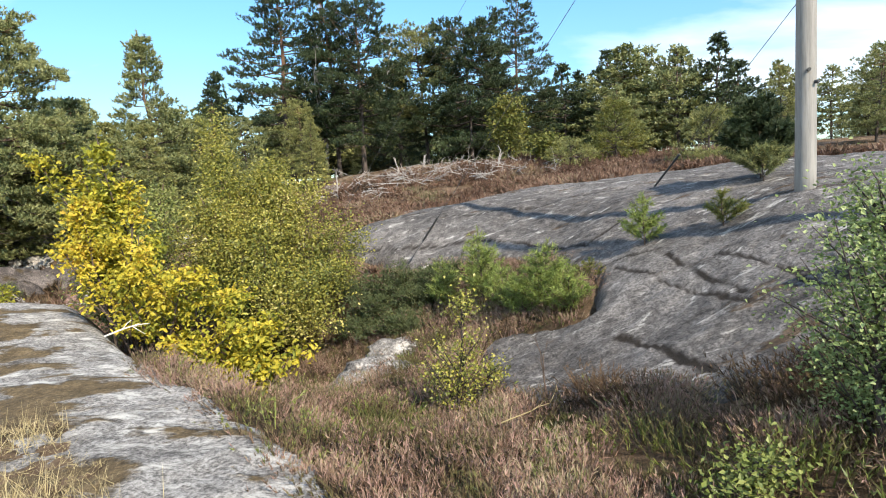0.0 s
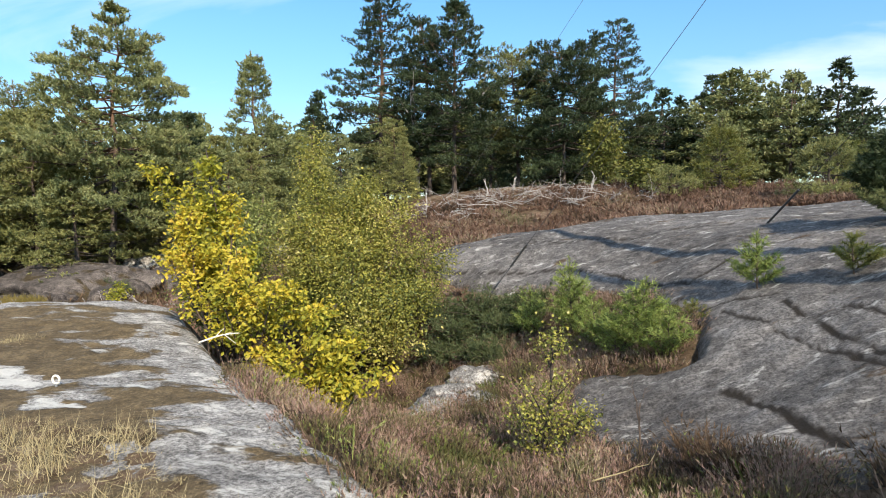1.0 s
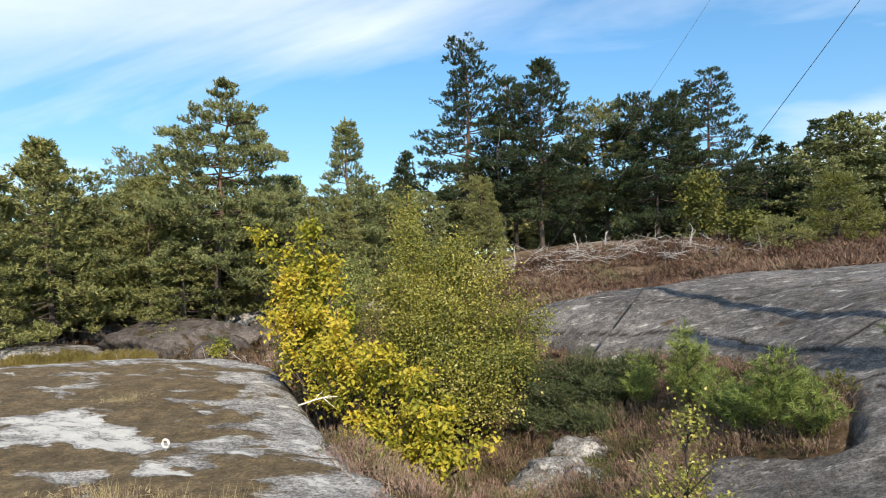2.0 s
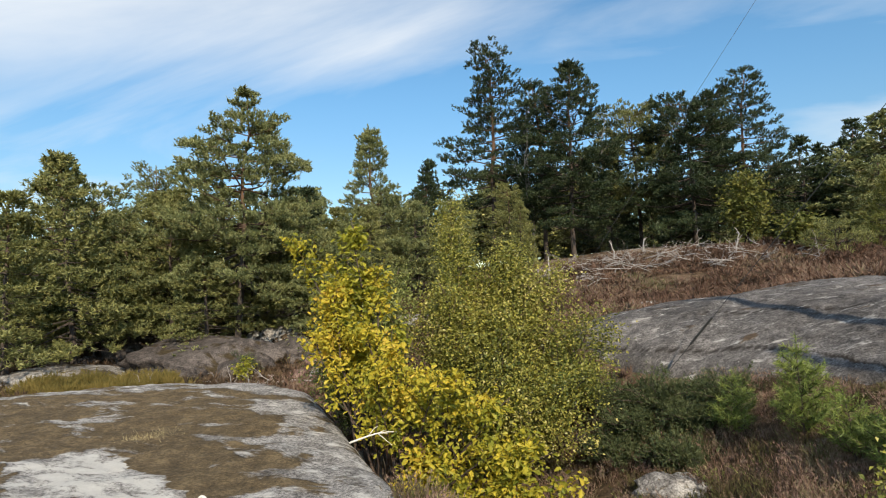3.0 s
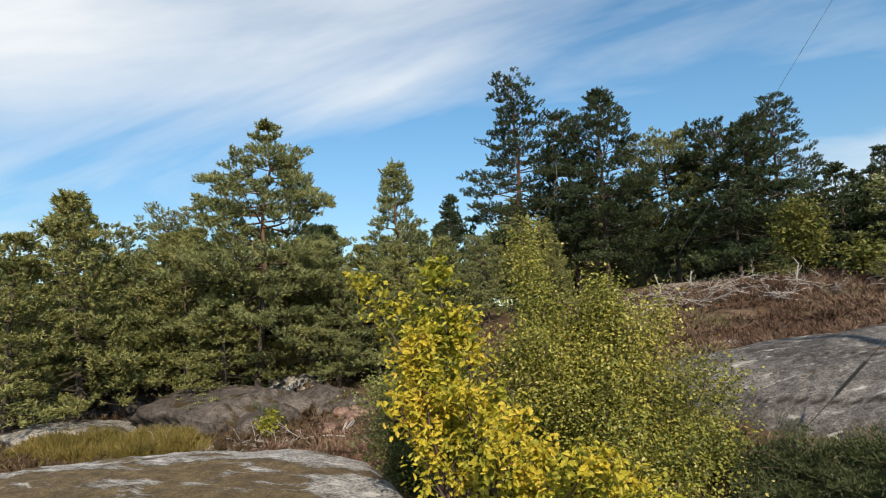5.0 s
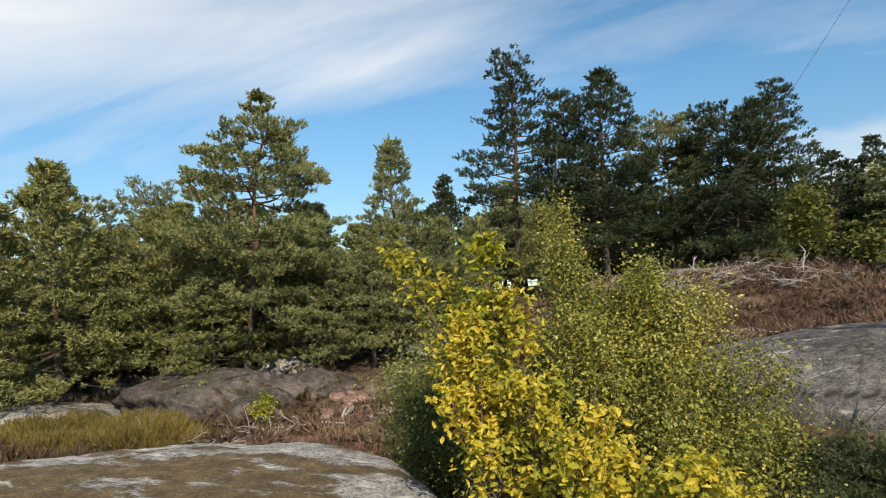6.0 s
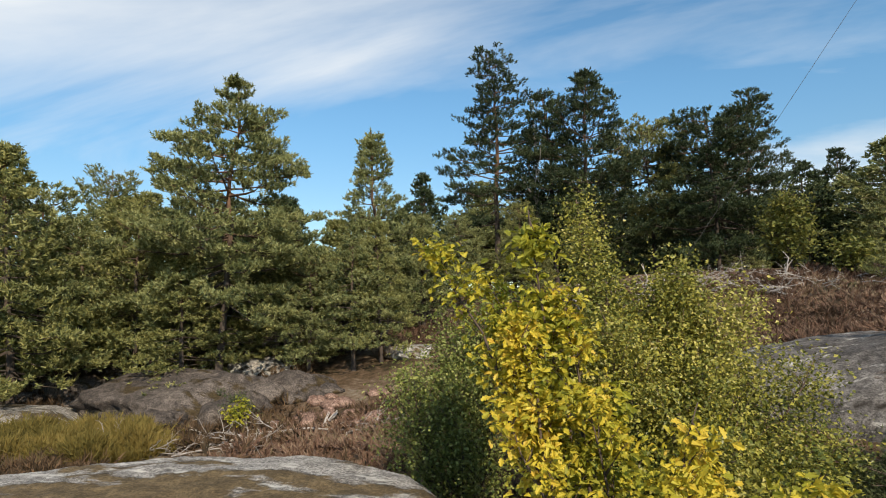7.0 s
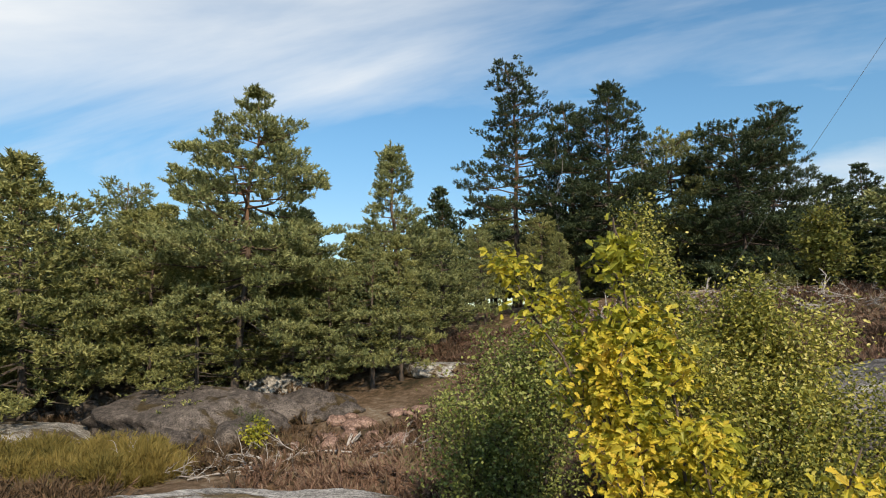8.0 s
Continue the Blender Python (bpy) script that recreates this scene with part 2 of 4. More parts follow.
GRASS_DRY = leaf_material("dry_grass", [(0.0, (0.3, 0.24, 0.12)), (0.5, (0.45, 0.37, 0.2)), (1.0, (0.6, 0.5, 0.3))], 0.3, 0.25, 0.7, 1.5)
GRASS_OLIVE = leaf_material("olive_grass", [(0.0, (0.09, 0.08, 0.02)), (0.5, (0.19, 0.15, 0.04)), (1.0, (0.3, 0.22, 0.07))], 0.5, 0.2, 0.75, 0.7)
JUNIPER = leaf_material("juniper_sprays", [(0.0, (0.035, 0.055, 0.02)), (0.5, (0.08, 0.1, 0.04)), (1.0, (0.16, 0.17, 0.08))], 0.4, 0.1, 0.65, 1.5)
PINE_BARK = bark_material("pine_bark", (0.075, 0.058, 0.048), (0.17, 0.095, 0.058), 5.5)
BIRCH_BARK = bark_material("birch_bark", (0.06, 0.045, 0.04), (0.16, 0.11, 0.085), 2.0)
TWIG = plain("brown_twig", (0.085, 0.06, 0.045), 0.85)
DEAD_WOOD = plain("weathered_dead_wood", (0.36, 0.33, 0.31), 0.85, 0, 14.0, 0.6, 0.3)
POLE_WOOD = plain("weathered_pole_wood", (0.25, 0.24, 0.225), 0.8, 0, 26.0, 0.6, 0.06)
STEEL = plain("galvanised_steel", (0.3, 0.31, 0.32), 0.55, 0.6, 40.0, 0.3)
DARK_STEEL = plain("dark_guard_tube", (0.06, 0.06, 0.06), 0.6, 0.2, 30.0, 0.4)
DRIFT_STICK = plain("bleached_stick", (0.72, 0.68, 0.6), 0.8, 0, 30.0, 0.4)


# ---------------------------------------------------------------- mesh tools
class Soup:
    """Vertices and triangles gathered for one mesh."""

    def __init__(self):
        self.v, self.f, self.n = [], [], 0

    def add(self, v, f):
        self.v.append(np.asarray(v, np.float32).reshape(-1, 3))
        self.f.append(np.asarray(f, np.int64).reshape(-1, 3) + self.n)
        self.n += len(self.v[-1])

    def tube(self, pts, radii, sides=5):
        pts, radii = np.asarray(pts, float), np.asarray(radii, float)
        d = np.gradient(pts, axis=0)
        d /= np.linalg.norm(d, axis=1)[:, None] + 1e-9
        ref = np.where(np.abs(d[:, 2:3]) > 0.9, [[1.0, 0, 0]], [[0, 0, 1.0]])
        a = np.cross(d, ref)
        a /= np.linalg.norm(a, axis=1)[:, None] + 1e-9
        b = np.cross(d, a)
        ang = np.linspace(0, 2 * np.pi, sides, endpoint=False)
        ring = pts[:, None] + radii[:, None, None] * (np.cos(ang)[None, :, None] * a[:, None] + np.sin(ang)[None, :, None] * b[:, None])
        n = len(pts)
        i, j = np.meshgrid(np.arange(n - 1), np.arange(sides), indexing="ij")
        p, q = i * sides + j, i * sides + (j + 1) % sides
        f = np.concatenate([np.stack([p, q, q + sides], -1).reshape(-1, 3), np.stack([p, q + sides, p + sides], -1).reshape(-1, 3)])
        v = ring.reshape(-1, 3)
        caps = [[0, k + 1, k] for k in range(1, sides - 1)] + [[(n - 1) * sides, (n - 1) * sides + k, (n - 1) * sides + k + 1] for k in range(1, sides - 1)]
        self.add(v, np.concatenate([f, np.array(caps)]))

    def mesh(self, name, mat, smooth=False):
        me = bpy.data.meshes.new(name)
        v, f = np.concatenate(self.v), np.concatenate(self.f)
        me.vertices.add(len(v))
        me.vertices.foreach_set("co", v.ravel())
        me.loops.add(f.size)
        me.loops.foreach_set("vertex_index", f.astype(np.int32).ravel())
        me.polygons.add(len(f))
        me.polygons.foreach_set("loop_start", np.arange(0, f.size, 3, dtype=np.int32))
        me.polygons.foreach_set("use_smooth", np.full(len(f), smooth))
        me.update(calc_edges=True)
        me.materials.append(mat)
        return me


def part(name, soup, mat, parent=None, label="", smooth=False):
    ob = new(name, soup.mesh(name, mat, smooth))
    ob.parent = parent
    if label:
        tagged(ob, label)
    return ob


def empty(name, x, y, z, label, category, group="", kind=""):
    e = new(name)
    e.empty_display_size = 0.3
    e.location = (x, y, z)
    return tagged(e, label, category, group, kind)


def unit(rng, n):
    v = rng.normal(size=(n, 3))
    return v / np.linalg.norm(v, axis=1)[:, None]


def blades(soup, rng, at, axis, count, length, width, spread):
    """count narrow pointed blades out of every place, about its axis."""
    n = len(at)
    d = np.repeat(axis, count, 0) + spread * rng.normal(size=(n * count, 3))
    d /= np.linalg.norm(d, axis=1)[:, None] + 1e-9
    s = np.cross(d, unit(rng, n * count))
    s /= np.linalg.norm(s, axis=1)[:, None] + 1e-9
    ln = length * rng.uniform(0.6, 1.2, (n * count, 1))
    p = np.repeat(at, count, 0)
    v = np.stack([p - s * width / 2, p + s * width / 2, p + d * ln], 1).reshape(-1, 3)
    soup.add(v, np.arange(len(v)).reshape(-1, 3))


def leaves(soup, rng, at, size, outline, flat=0.5, droop=0.0):
    """A small bent leaf at every place: outline holds (along, across) pairs, mirrored about the rib."""
    n = len(at)
    nrm = unit(rng, n)
    nrm[:, 2] = np.abs(nrm[:, 2]) + flat
    nrm /= np.linalg.norm(nrm, axis=1)[:, None]
    d = unit(rng, n)
    d[:, 2] -= droop
    d -= nrm * (d * nrm).sum(1)[:, None]
    d /= np.linalg.norm(d, axis=1)[:, None] + 1e-9
    s = np.cross(nrm, d)
    sz = size * rng.uniform(0.65, 1.25, (n, 1))
    cols = [at, at + d * sz - nrm * sz * 0.12]
    for along, across in outline:
        for sign in (1, -1):
            cols.append(at + d * sz * along + s * sz * across * sign + nrm * sz * across * 0.35)
    k = len(cols)
    v = np.stack(cols, 1).reshape(-1, 3)
    m = len(outline)
    tri = []
    for sign in (0, 1):
        chain = [0] + [2 + 2 * i + sign for i in range(m)] + [1]
        for i in range(1, len(chain) - 1):
            tri.append((chain[0], chain[i], chain[i + 1]) if sign else (chain[0], chain[i + 1], chain[i]))
    f = (np.arange(n)[:, None, None] * k + np.array(tri)[None]).reshape(-1, 3)
    soup.add(v, f)


BIRCH_SHAPE = [(0.35, 0.36)]
OAK_SHAPE = [(0.2, 0.1), (0.34, 0.3), (0.46, 0.14), (0.62, 0.36), (0.74, 0.17), (0.9, 0.22)]


# ---------------------------------------------------------------- ground
MOUNDS = [(-22, 16.6, 11, -1.45), (6.4, 11.9, 4.5, 0.59), (25, 20, 11, 0.94), (14, 4, 11, 0.89), (-9, 5, 3.2, 0.82), (-6, 10, 3.2, -1.44),
          (-0.2, 12.4, 2.4, 0.66), (1.3, 4.1, 1.8, -0.74), (-0.9, 26.3, 7, 0.87), (-1, 9, 2.4, -0.34), (-35, 30, 11, -1.24), (-10.3, 15.4, 7, -0.84),
          (-20, 45, 3.2, -0.74), (6, 5, 1.8, 0.29), (2, -1, 2.4, -0.45), (0.5, 20, 3.2, -0.55), (-5, 7.9, 2.4, 2.79), (-2.8, 6.8, 1.8, -0.41),
          (-4.2, 8.2, 1.8, -1.64), (-2, 12.5, 1.8, 0.73), (-2.5, 15, 1.8, 0.47), (-3, 10.5, 3.2, -1.08), (-8, 24, 3.2, -0.31), (-0.8, 7, 2.4, -0.61), (-2.9, 6.7, 1.1, -0.45), (2.4, 14.2, 1.5, 0.22)]


def inside(x, y, poly):
    """Distance to the outline of a plan, positive within."""
    x, y = np.asarray(x, float), np.asarray(y, float)
    best, odd = np.full(x.shape, 1e9), np.zeros(x.shape, bool)
    for (ax, ay), (bx, by) in zip(poly, poly[1:] + poly[:1]):
        ex, ey = bx - ax, by - ay
        t = np.clip(((x - ax) * ex + (y - ay) * ey) / (ex * ex + ey * ey), 0, 1)
        best = np.minimum(best, np.hypot(x - ax - t * ex, y - ay - t * ey))
        if ey:
            odd ^= ((ay > y) != (by > y)) & (x < ex * (y - ay) / ey + ax)
    return np.where(odd, best, -best)


def smooth(e):
    e = np.clip(e, 0, 1)
    return e * e * (3 - 2 * e)


SLAB_WEST = [(-0.1, 1.6), (-0.5, 2.35), (-1.0, 2.95), (-1.6, 3.6), (-2.6, 4.6), (-3.7, 5.8), (-4.45, 6.7), (-5.1, 7.4), (-6.1, 8.6), (-7.4, 9.1), (-9, 8.7), (-10.8, 7.5), (-12.3, 6.0), (-12, 0), (-8, -5), (-1, -5), (1, -2), (0.6, 0.6)]


def land(x, y):
    """The height of the hill at a place; the west slab is a nearly level shelf in it."""
    x, y = np.asarray(x, float), np.asarray(y, float)
    z = 0.2 + 2.3 / (1 + np.exp(-(y - 24) / 4))
    for a, b, r, v in MOUNDS:
        z = z + v * np.exp(-((x - a) ** 2 + (y - b) ** 2) / (2 * r * r))
    shelf = 0.05 - 0.012 * (x + 5) - 0.05 * smooth(1 - inside(x, y, SLAB_WEST) / 0.9)
    w = smooth((inside(x, y, SLAB_WEST) + 0.7) / 0.9)
    return z * (1 - w) + shelf * w


def ripple(x, y, scale, seed=0.0):
    """Cheap uneven waves between about -1 and 1."""
    x, y = np.asarray(x) / scale + seed, np.asarray(y) / scale - seed * 1.7
    return (np.sin(x * 1.7 + 1.3 * np.sin(y * 1.1 + seed)) + np.sin(y * 2.1 + 1.7 * np.sin(x * 0.9)) + np.sin((x + y) * 2.9 + 2 * np.sin(x - y)) * 0.6) / 2.6


SLAB_EAST = [(0.65, 6.3), (0.8, 4.7), (1.25, 3.95), (1.7, 4.1), (2.3, 3.1), (3.0, 2.9), (5, 1.5), (9, 0), (13, 4), (13, 12), (9, 14.5), (4, 14.8), (-0.5, 15.2), (-2.6, 14.4), (-2.2, 12.7),
             (-1.5, 11.6), (-0.1, 10.6), (0.95, 10.0), (1.85, 9.0), (2.2, 7.9), (2.35, 7.0), (2.0, 6.05), (1.4, 6.4), (0.85, 6.9)]


def bare(x, y):
    """How far a place lies within bare rock."""
    return np.maximum(inside(x, y, SLAB_EAST), inside(x, y, SLAB_WEST))


def steps(a, b, fine, far, grow=1.13):
    mid = list(np.arange(a, b, fine))
    lo, hi, s = [a], [b], fine
    while hi[-1] < far:
        s *= grow
        hi.append(hi[-1] + s)
        lo.append(lo[-1] - s)
    return np.array(lo[:0:-1] + mid + hi)


def grid_soup(xs, ys, height, keep=None):
    x, y = np.meshgrid(xs, ys)
    z = height(x, y)
    v = np.stack([x, y, z], -1).reshape(-1, 3)
    w = len(xs)
    i = (np.arange(len(ys) - 1)[:, None] * w + np.arange(w - 1)[None]).ravel()
    if keep is not None:
        k = keep(x, y)
        ok = (k[:-1, :-1] | k[1:, :-1] | k[:-1, 1:] | k[1:, 1:]).ravel()
        i = i[ok]
    f = np.concatenate([np.stack([i, i + 1, i + w + 1], -1), np.stack([i, i + w + 1, i + w], -1)])
    used, back = np.unique(f, return_inverse=True)
    s = Soup()
    s.add(v[used], back.reshape(-1, 3))
    return s


def ground_height(x, y):
    off = bare(x, y)
    near = np.exp(-(np.hypot(x, y - 8) / 40) ** 2)
    z = land(x, y) + near * (0.05 * ripple(x, y, 0.9) + 0.025 * ripple(x, y, 0.31, 2.0))
    far = np.hypot(x, y - 10)
    z = z + 2.5 * smooth((far - 60) / 120) * ripple(x, y, 40.0, 1.0)
    return z - 0.3 * smooth((off + 0.05) / 0.35)


ground = part("ground", grid_soup(steps(-13, 10, 0.14, 420), steps(-3, 22, 0.14, 420), ground_height), SOIL, smooth=True)
tagged(ground, "brown peaty heath soil between bare rock slabs", "ground", kind="structure")

CRACKS = [((2.31, 7.3), (2.69, 7.23), (3.13, 6.77)), ((2.61, 6.92), (2.89, 5.83), (3.05, 5.0), (3.15, 4.41)), ((3.14, 6.49), (3.19, 5.46), (3.23, 4.69)), ((3.46, 5.85), (3.61, 5.21), (3.66, 4.69), (3.72, 4.24)),
          ((1.48, 10.33), (2.02, 9.27), (2.56, 8.37), (3.4, 8.9)), ((2.05, 8.58), (2.16, 7.75), (2.19, 7.11)), ((-1.6, 12.1), (-0.6, 11.5), (0.7, 11.0), (1.48, 10.33)), ((4.4, 5.2), (5.4, 5.4), (6.0, 5.0)), ((0.2, 12.6), (2.0, 11.6), (4.0, 11.2))]
# wider clefts filled with dark soil
CLEFTS = [((2.13, 5.12), (2.36, 4.52), (2.37, 4.0), (2.49, 3.68)), ((2.46, 3.33), (2.51, 2.92), (2.63, 2.69)), ((3.64, 4.74), (3.61, 4.33), (3.63, 3.98)), ((2.3, 7.25), (2.25, 7.0), (2.05, 6.7))]


def crack_depth(x, y):
    wob = 0.03 * ripple(x, y, 0.3, 3.0) + 0.012 * ripple(x, y, 0.09, 1.0)
    d = np.full(np.shape(x), 9.0)
    for line, wide in [(c, 0.0) for c in CRACKS] + [(c, 0.022) for c in CLEFTS]:
        for (ax, ay), (bx, by) in zip(line, line[1:]):
            ex, ey = bx - ax, by - ay
            t = np.clip(((x - ax) * ex + (y - ay) * ey) / (ex * ex + ey * ey), 0, 1)
            d = np.minimum(d, np.maximum(np.hypot(x - ax - t * ex + wob, y - ay - t * ey + wob) - wide, 0))
    return d


def slab_height(poly, cracked):
    wavy = 0.1 if cracked else 0.035

    def height(x, y):
        off = inside(x, y, poly) + wavy * ripple(x, y, 0.45, 1.0) + 0.03 * ripple(x, y, 0.13, 5.0)
        z = land(x, y) + (0.045 if cracked else 0.018) * ripple(x * 0.8 + y * 0.6, (y * 0.8 - x * 0.6) * 2.2, 1.1, 4.0) + 0.016 * ripple(x, y, 0.2, 2.0) + 0.008 * ripple(x, y, 0.07, 6.0)
        z = z + 0.03 - (0.38 * smooth(-(off - 0.16) / 0.32) if cracked else 0.24 * smooth(-(off + 0.05) / 0.4))
        if cracked:
            d = crack_depth(x, y)
            z = z - 0.02 * np.exp(-(d / 0.028) ** 2)
        return z
    return height


CRUST = [(-7.1, 4.5), (-6.4, 5.1), (-5.3, 4.75), (-4.6, 4.5), (-4.0, 3.9), (-4.9, 3.85), (-6.0, 3.8)]


def slab(name, poly, xs, ys, mat, label, cracked=False, mossy=False):
    ob = part(name, grid_soup(xs, ys, slab_height(poly, cracked), lambda x, y: inside(x, y, poly) > -0.45), mat, smooth=True)
    if cracked:
        co = np.empty(len(ob.data.vertices) * 3, np.float32)
        ob.data.vertices.foreach_get("co", co)
        co = co.reshape(-1, 3)
        d = crack_depth(co[:, 0], co[:, 1]) + 0.02 * ripple(co[:, 0], co[:, 1], 0.25, 1.0)
        soil = ob.data.attributes.new("soil", "FLOAT", "POINT")
        soil.data.foreach_set("value", smooth((0.04 - d) / 0.022).astype(np.float32))
    if mossy:
        co = np.empty(len(ob.data.vertices) * 3, np.float32)
        ob.data.vertices.foreach_get("co", co)
        co = co.reshape(-1, 3)
        white = smooth((np.maximum(inside(co[:, 0], co[:, 1], CRUST), 0.28 - np.hypot(co[:, 0] + 3.65, (co[:, 1] - 3.55) * 1.6)) + 0.2 * ripple(co[:, 0], co[:, 1] * 2, 0.4, 8.0) + 0.1 * ripple(co[:, 0], co[:, 1] * 2, 0.11, 2.0)) / 0.25)
        crust = ob.data.attributes.new("crust", "FLOAT", "POINT")
        crust.data.foreach_set("value", (white * 0.1).astype(np.float32))
        moss = ob.data.attributes.new("moss", "FLOAT", "POINT")
        moss.data.foreach_set("value", (0.16 * smooth((inside(co[:, 0], co[:, 1], poly) + 0.25 * ripple(co[:, 0], co[:, 1], 0.6, 3.0) - 0.55) / 0.5) - 0.07 - 0.5 * white).astype(np.float32))
    return tagged(ob, label, "rock slab", kind="structure")


FINE_X = np.concatenate([np.arange(-3.5, 0.4, 0.08), np.arange(0.4, 5.0, 0.036), np.arange(5.0, 13.6, 0.09)])
FINE_Y = np.concatenate([np.arange(-0.6, 2.6, 0.08), np.arange(2.6, 10.4, 0.036), np.arange(10.4, 18.6, 0.08)])
slab("rock_slab_east", SLAB_EAST, FINE_X, FINE_Y, ROCK_GREY, "smooth grey glacier-worn gneiss slab with dark cracks", True)
slab("rock_slab_west", SLAB_WEST, np.arange(-12.9, 1.6, 0.06), np.arange(-5.6, 9.7, 0.06), ROCK_PALE, "pale lichen-crusted rock slab with patches of dry brown moss", mossy=True)


# ---------------------------------------------------------------- plants
def z_at(x, y):
    """The surface that a thing at x, y stands on."""
    x, y = np.array([float(x)]), np.array([float(y)])
    z = ground_height(x, y)[0]
    for poly, cracked in ((SLAB_EAST, True), (SLAB_WEST, False)):
        if inside(x, y, poly)[0] > -0.3:
            z = max(z, slab_height(poly, cracked)(x, y)[0])
    return float(z)


def bent(rng, a, b, n, sag, wob):
    """A wavering line from a to b that sags or rises by sag in its middle."""
    t = np.linspace(0, 1, n)[:, None]
    p = np.asarray(a) * (1 - t) + np.asarray(b) * t
    p[:, 2] += sag * (4 * t * (1 - t))[:, 0]
    w = rng.normal(size=(n, 3)) * wob
    w[0] = 0
    return p + np.cumsum(w, 0) * np.linspace(0, 1, n)[:, None]


def brushes(soup, rng, at, axis, count, length, width, shoot):
    """Needle brushes: at every place a shoot along its axis, set with needles that lean forward."""
    n = len(at)
    a = np.repeat(axis, count, 0)
    d = a * 0.75 + unit(rng, n * count) * 0.85
    d /= np.linalg.norm(d, axis=1)[:, None] + 1e-9
    p = np.repeat(at, count, 0) + a * (shoot * rng.uniform(-0.1, 1.0, (n * count, 1)))
    q = np.cross(d, unit(rng, n * count))
    q /= np.linalg.norm(q, axis=1)[:, None] + 1e-9
    ln = length * rng.uniform(0.7, 1.2, (n * count, 1))
    v = np.stack([p - q * width / 2, p + q * width / 2, p + d * ln], 1).reshape(-1, 3)
    soup.add(v, np.arange(len(v)).reshape(-1, 3))


def pine_parts(seed, height, bare_to, crown_line, dense=1.0, lean=(0, 0), shoot=0.14, needle=0.13, blade=0.042, count=13, dead=5, twigs=True, boughs=None, spread=1.0, droop=0.0):
    """Trunk, limbs and crown of a pine that stands at the origin. crown_line: (share of the way up the crown, half width) pairs."""
    rng = np.random.default_rng(seed)
    trunk, limbs, crown = Soup(), Soup(), Soup()
    r0 = 0.011 * height + 0.02
    n = 14
    line = bent(rng, (0, 0, -0.3), (lean[0], lean[1], height), n, 0, 0.008 * height)
    line[:, 2] = np.linspace(-0.3, height, n)
    rad = r0 * (1 - np.linspace(0, 1, n)) ** 0.8 + 0.01
    rad[0] *= 1.35
    trunk.tube(line, rad, 9)
    share, half = [np.array(c, float) for c in zip(*crown_line)]

    def on_trunk(z):
        return np.array([np.interp(z, line[:, 2], line[:, k]) for k in range(3)])

    at, ax = [], []

    def tuft(c, way, m, r):
        """A cluster of upturned shoots about the end of a twig."""
        o = np.clip(rng.normal(size=(m, 3)), -1.5, 1.5) * r * np.array([1, 1, 0.5])
        d = np.asarray(way) * 0.6 + [0, 0, 0.75] + o / r * 0.22
        at.append(c + o)
        ax.append(d / np.linalg.norm(d, axis=1)[:, None])

    z = bare_to
    turn = rng.uniform(0, 6.28)
    while z < height * 0.985:
        t = (z - bare_to) / (height - bare_to)
        wide = float(np.interp(t, share, half))
        for k in range(rng.integers(3, 6)):
            turn += 2.4 + rng.normal() * 0.35
            reach = wide * rng.uniform(0.55, 1.12) ** (0.7 if t < 0.8 else 0.4)
            if reach < 0.07:
                continue
            o = on_trunk(z + rng.normal() * 0.07)
            pitch = -0.22 - droop + 0.75 * t ** 1.3 + rng.normal() * 0.14
            out = np.array([math.cos(turn), math.sin(turn), 0])
            e = o + out * reach + [0, 0, min(reach * math.tan(min(pitch, 0.8)), 0.75 * (height - z) + 0.05)]
            br = bent(rng, o, e, 7, -0.05 * reach, 0.022 * reach)
            br[-2:, 2] += np.array([0.02, 0.07]) * reach
            bough = limbs
            if boughs is not None and reach > 0.6:
                bough = Soup()
                boughs.append(bough)
            bough.tube(br[:: 1 if twigs else 3], np.linspace(0.01 + 0.013 * reach, 0.006, 7)[:: 1 if twigs else 3], 4 if twigs else 3)
            tuft(br[-1], out, max(3, int(6 * dense)), 0.11)
            side = 1
            for s in np.arange(rng.uniform(0.22, 0.34), 0.98, 0.3 / max(0.5, reach) / spread):
                side = -side
                c = np.array([np.interp(s, np.linspace(0, 1, 7), br[:, q]) for q in range(3)])
                a = turn + side * rng.uniform(0.5, 1.15)
                ln = (0.16 + 0.42 * reach * (1 - 0.6 * s)) * rng.uniform(0.55, 1.1)
                way = np.array([math.cos(a), math.sin(a), rng.uniform(0.0, 0.4)])
                c2 = c + way * ln
                if twigs:
                    limbs.tube(np.array([c, c2]), (0.01, 0.004), 3)
                tuft(c2, way, max(3, int(rng.uniform(5, 9) * dense)), 0.13)
                if ln > 0.45:
                    tuft(c + way * ln * 0.55 + rng.normal(size=3) * 0.08, way, max(3, int(rng.uniform(4, 7) * dense)), 0.13)
        z += (0.2 + 0.018 * height) * rng.uniform(0.5, 1.3)
    tip = on_trunk(height)
    at.append(tip - np.column_stack([np.zeros(6), np.zeros(6), np.linspace(0, 0.45, 6)]))
    ax.append(np.tile([0.0, 0, 1], (6, 1)))
    brushes(crown, rng, np.concatenate(at), np.concatenate(ax), count, needle, blade, shoot)
    for _ in range(dead):
        z = max(0.4, bare_to) * rng.uniform(0.35, 1.05)
        a, reach = rng.uniform(0, 6.28), float(half.max()) * rng.uniform(0.2, 0.55)
        o = on_trunk(z)
        limbs.tube(bent(rng, o, o + [math.cos(a) * reach, math.sin(a) * reach, rng.uniform(-0.3, 0.15) * reach], 5, 0.05, 0.04 * reach), np.linspace(0.02, 0.004, 5), 4)
    return trunk, limbs, crown


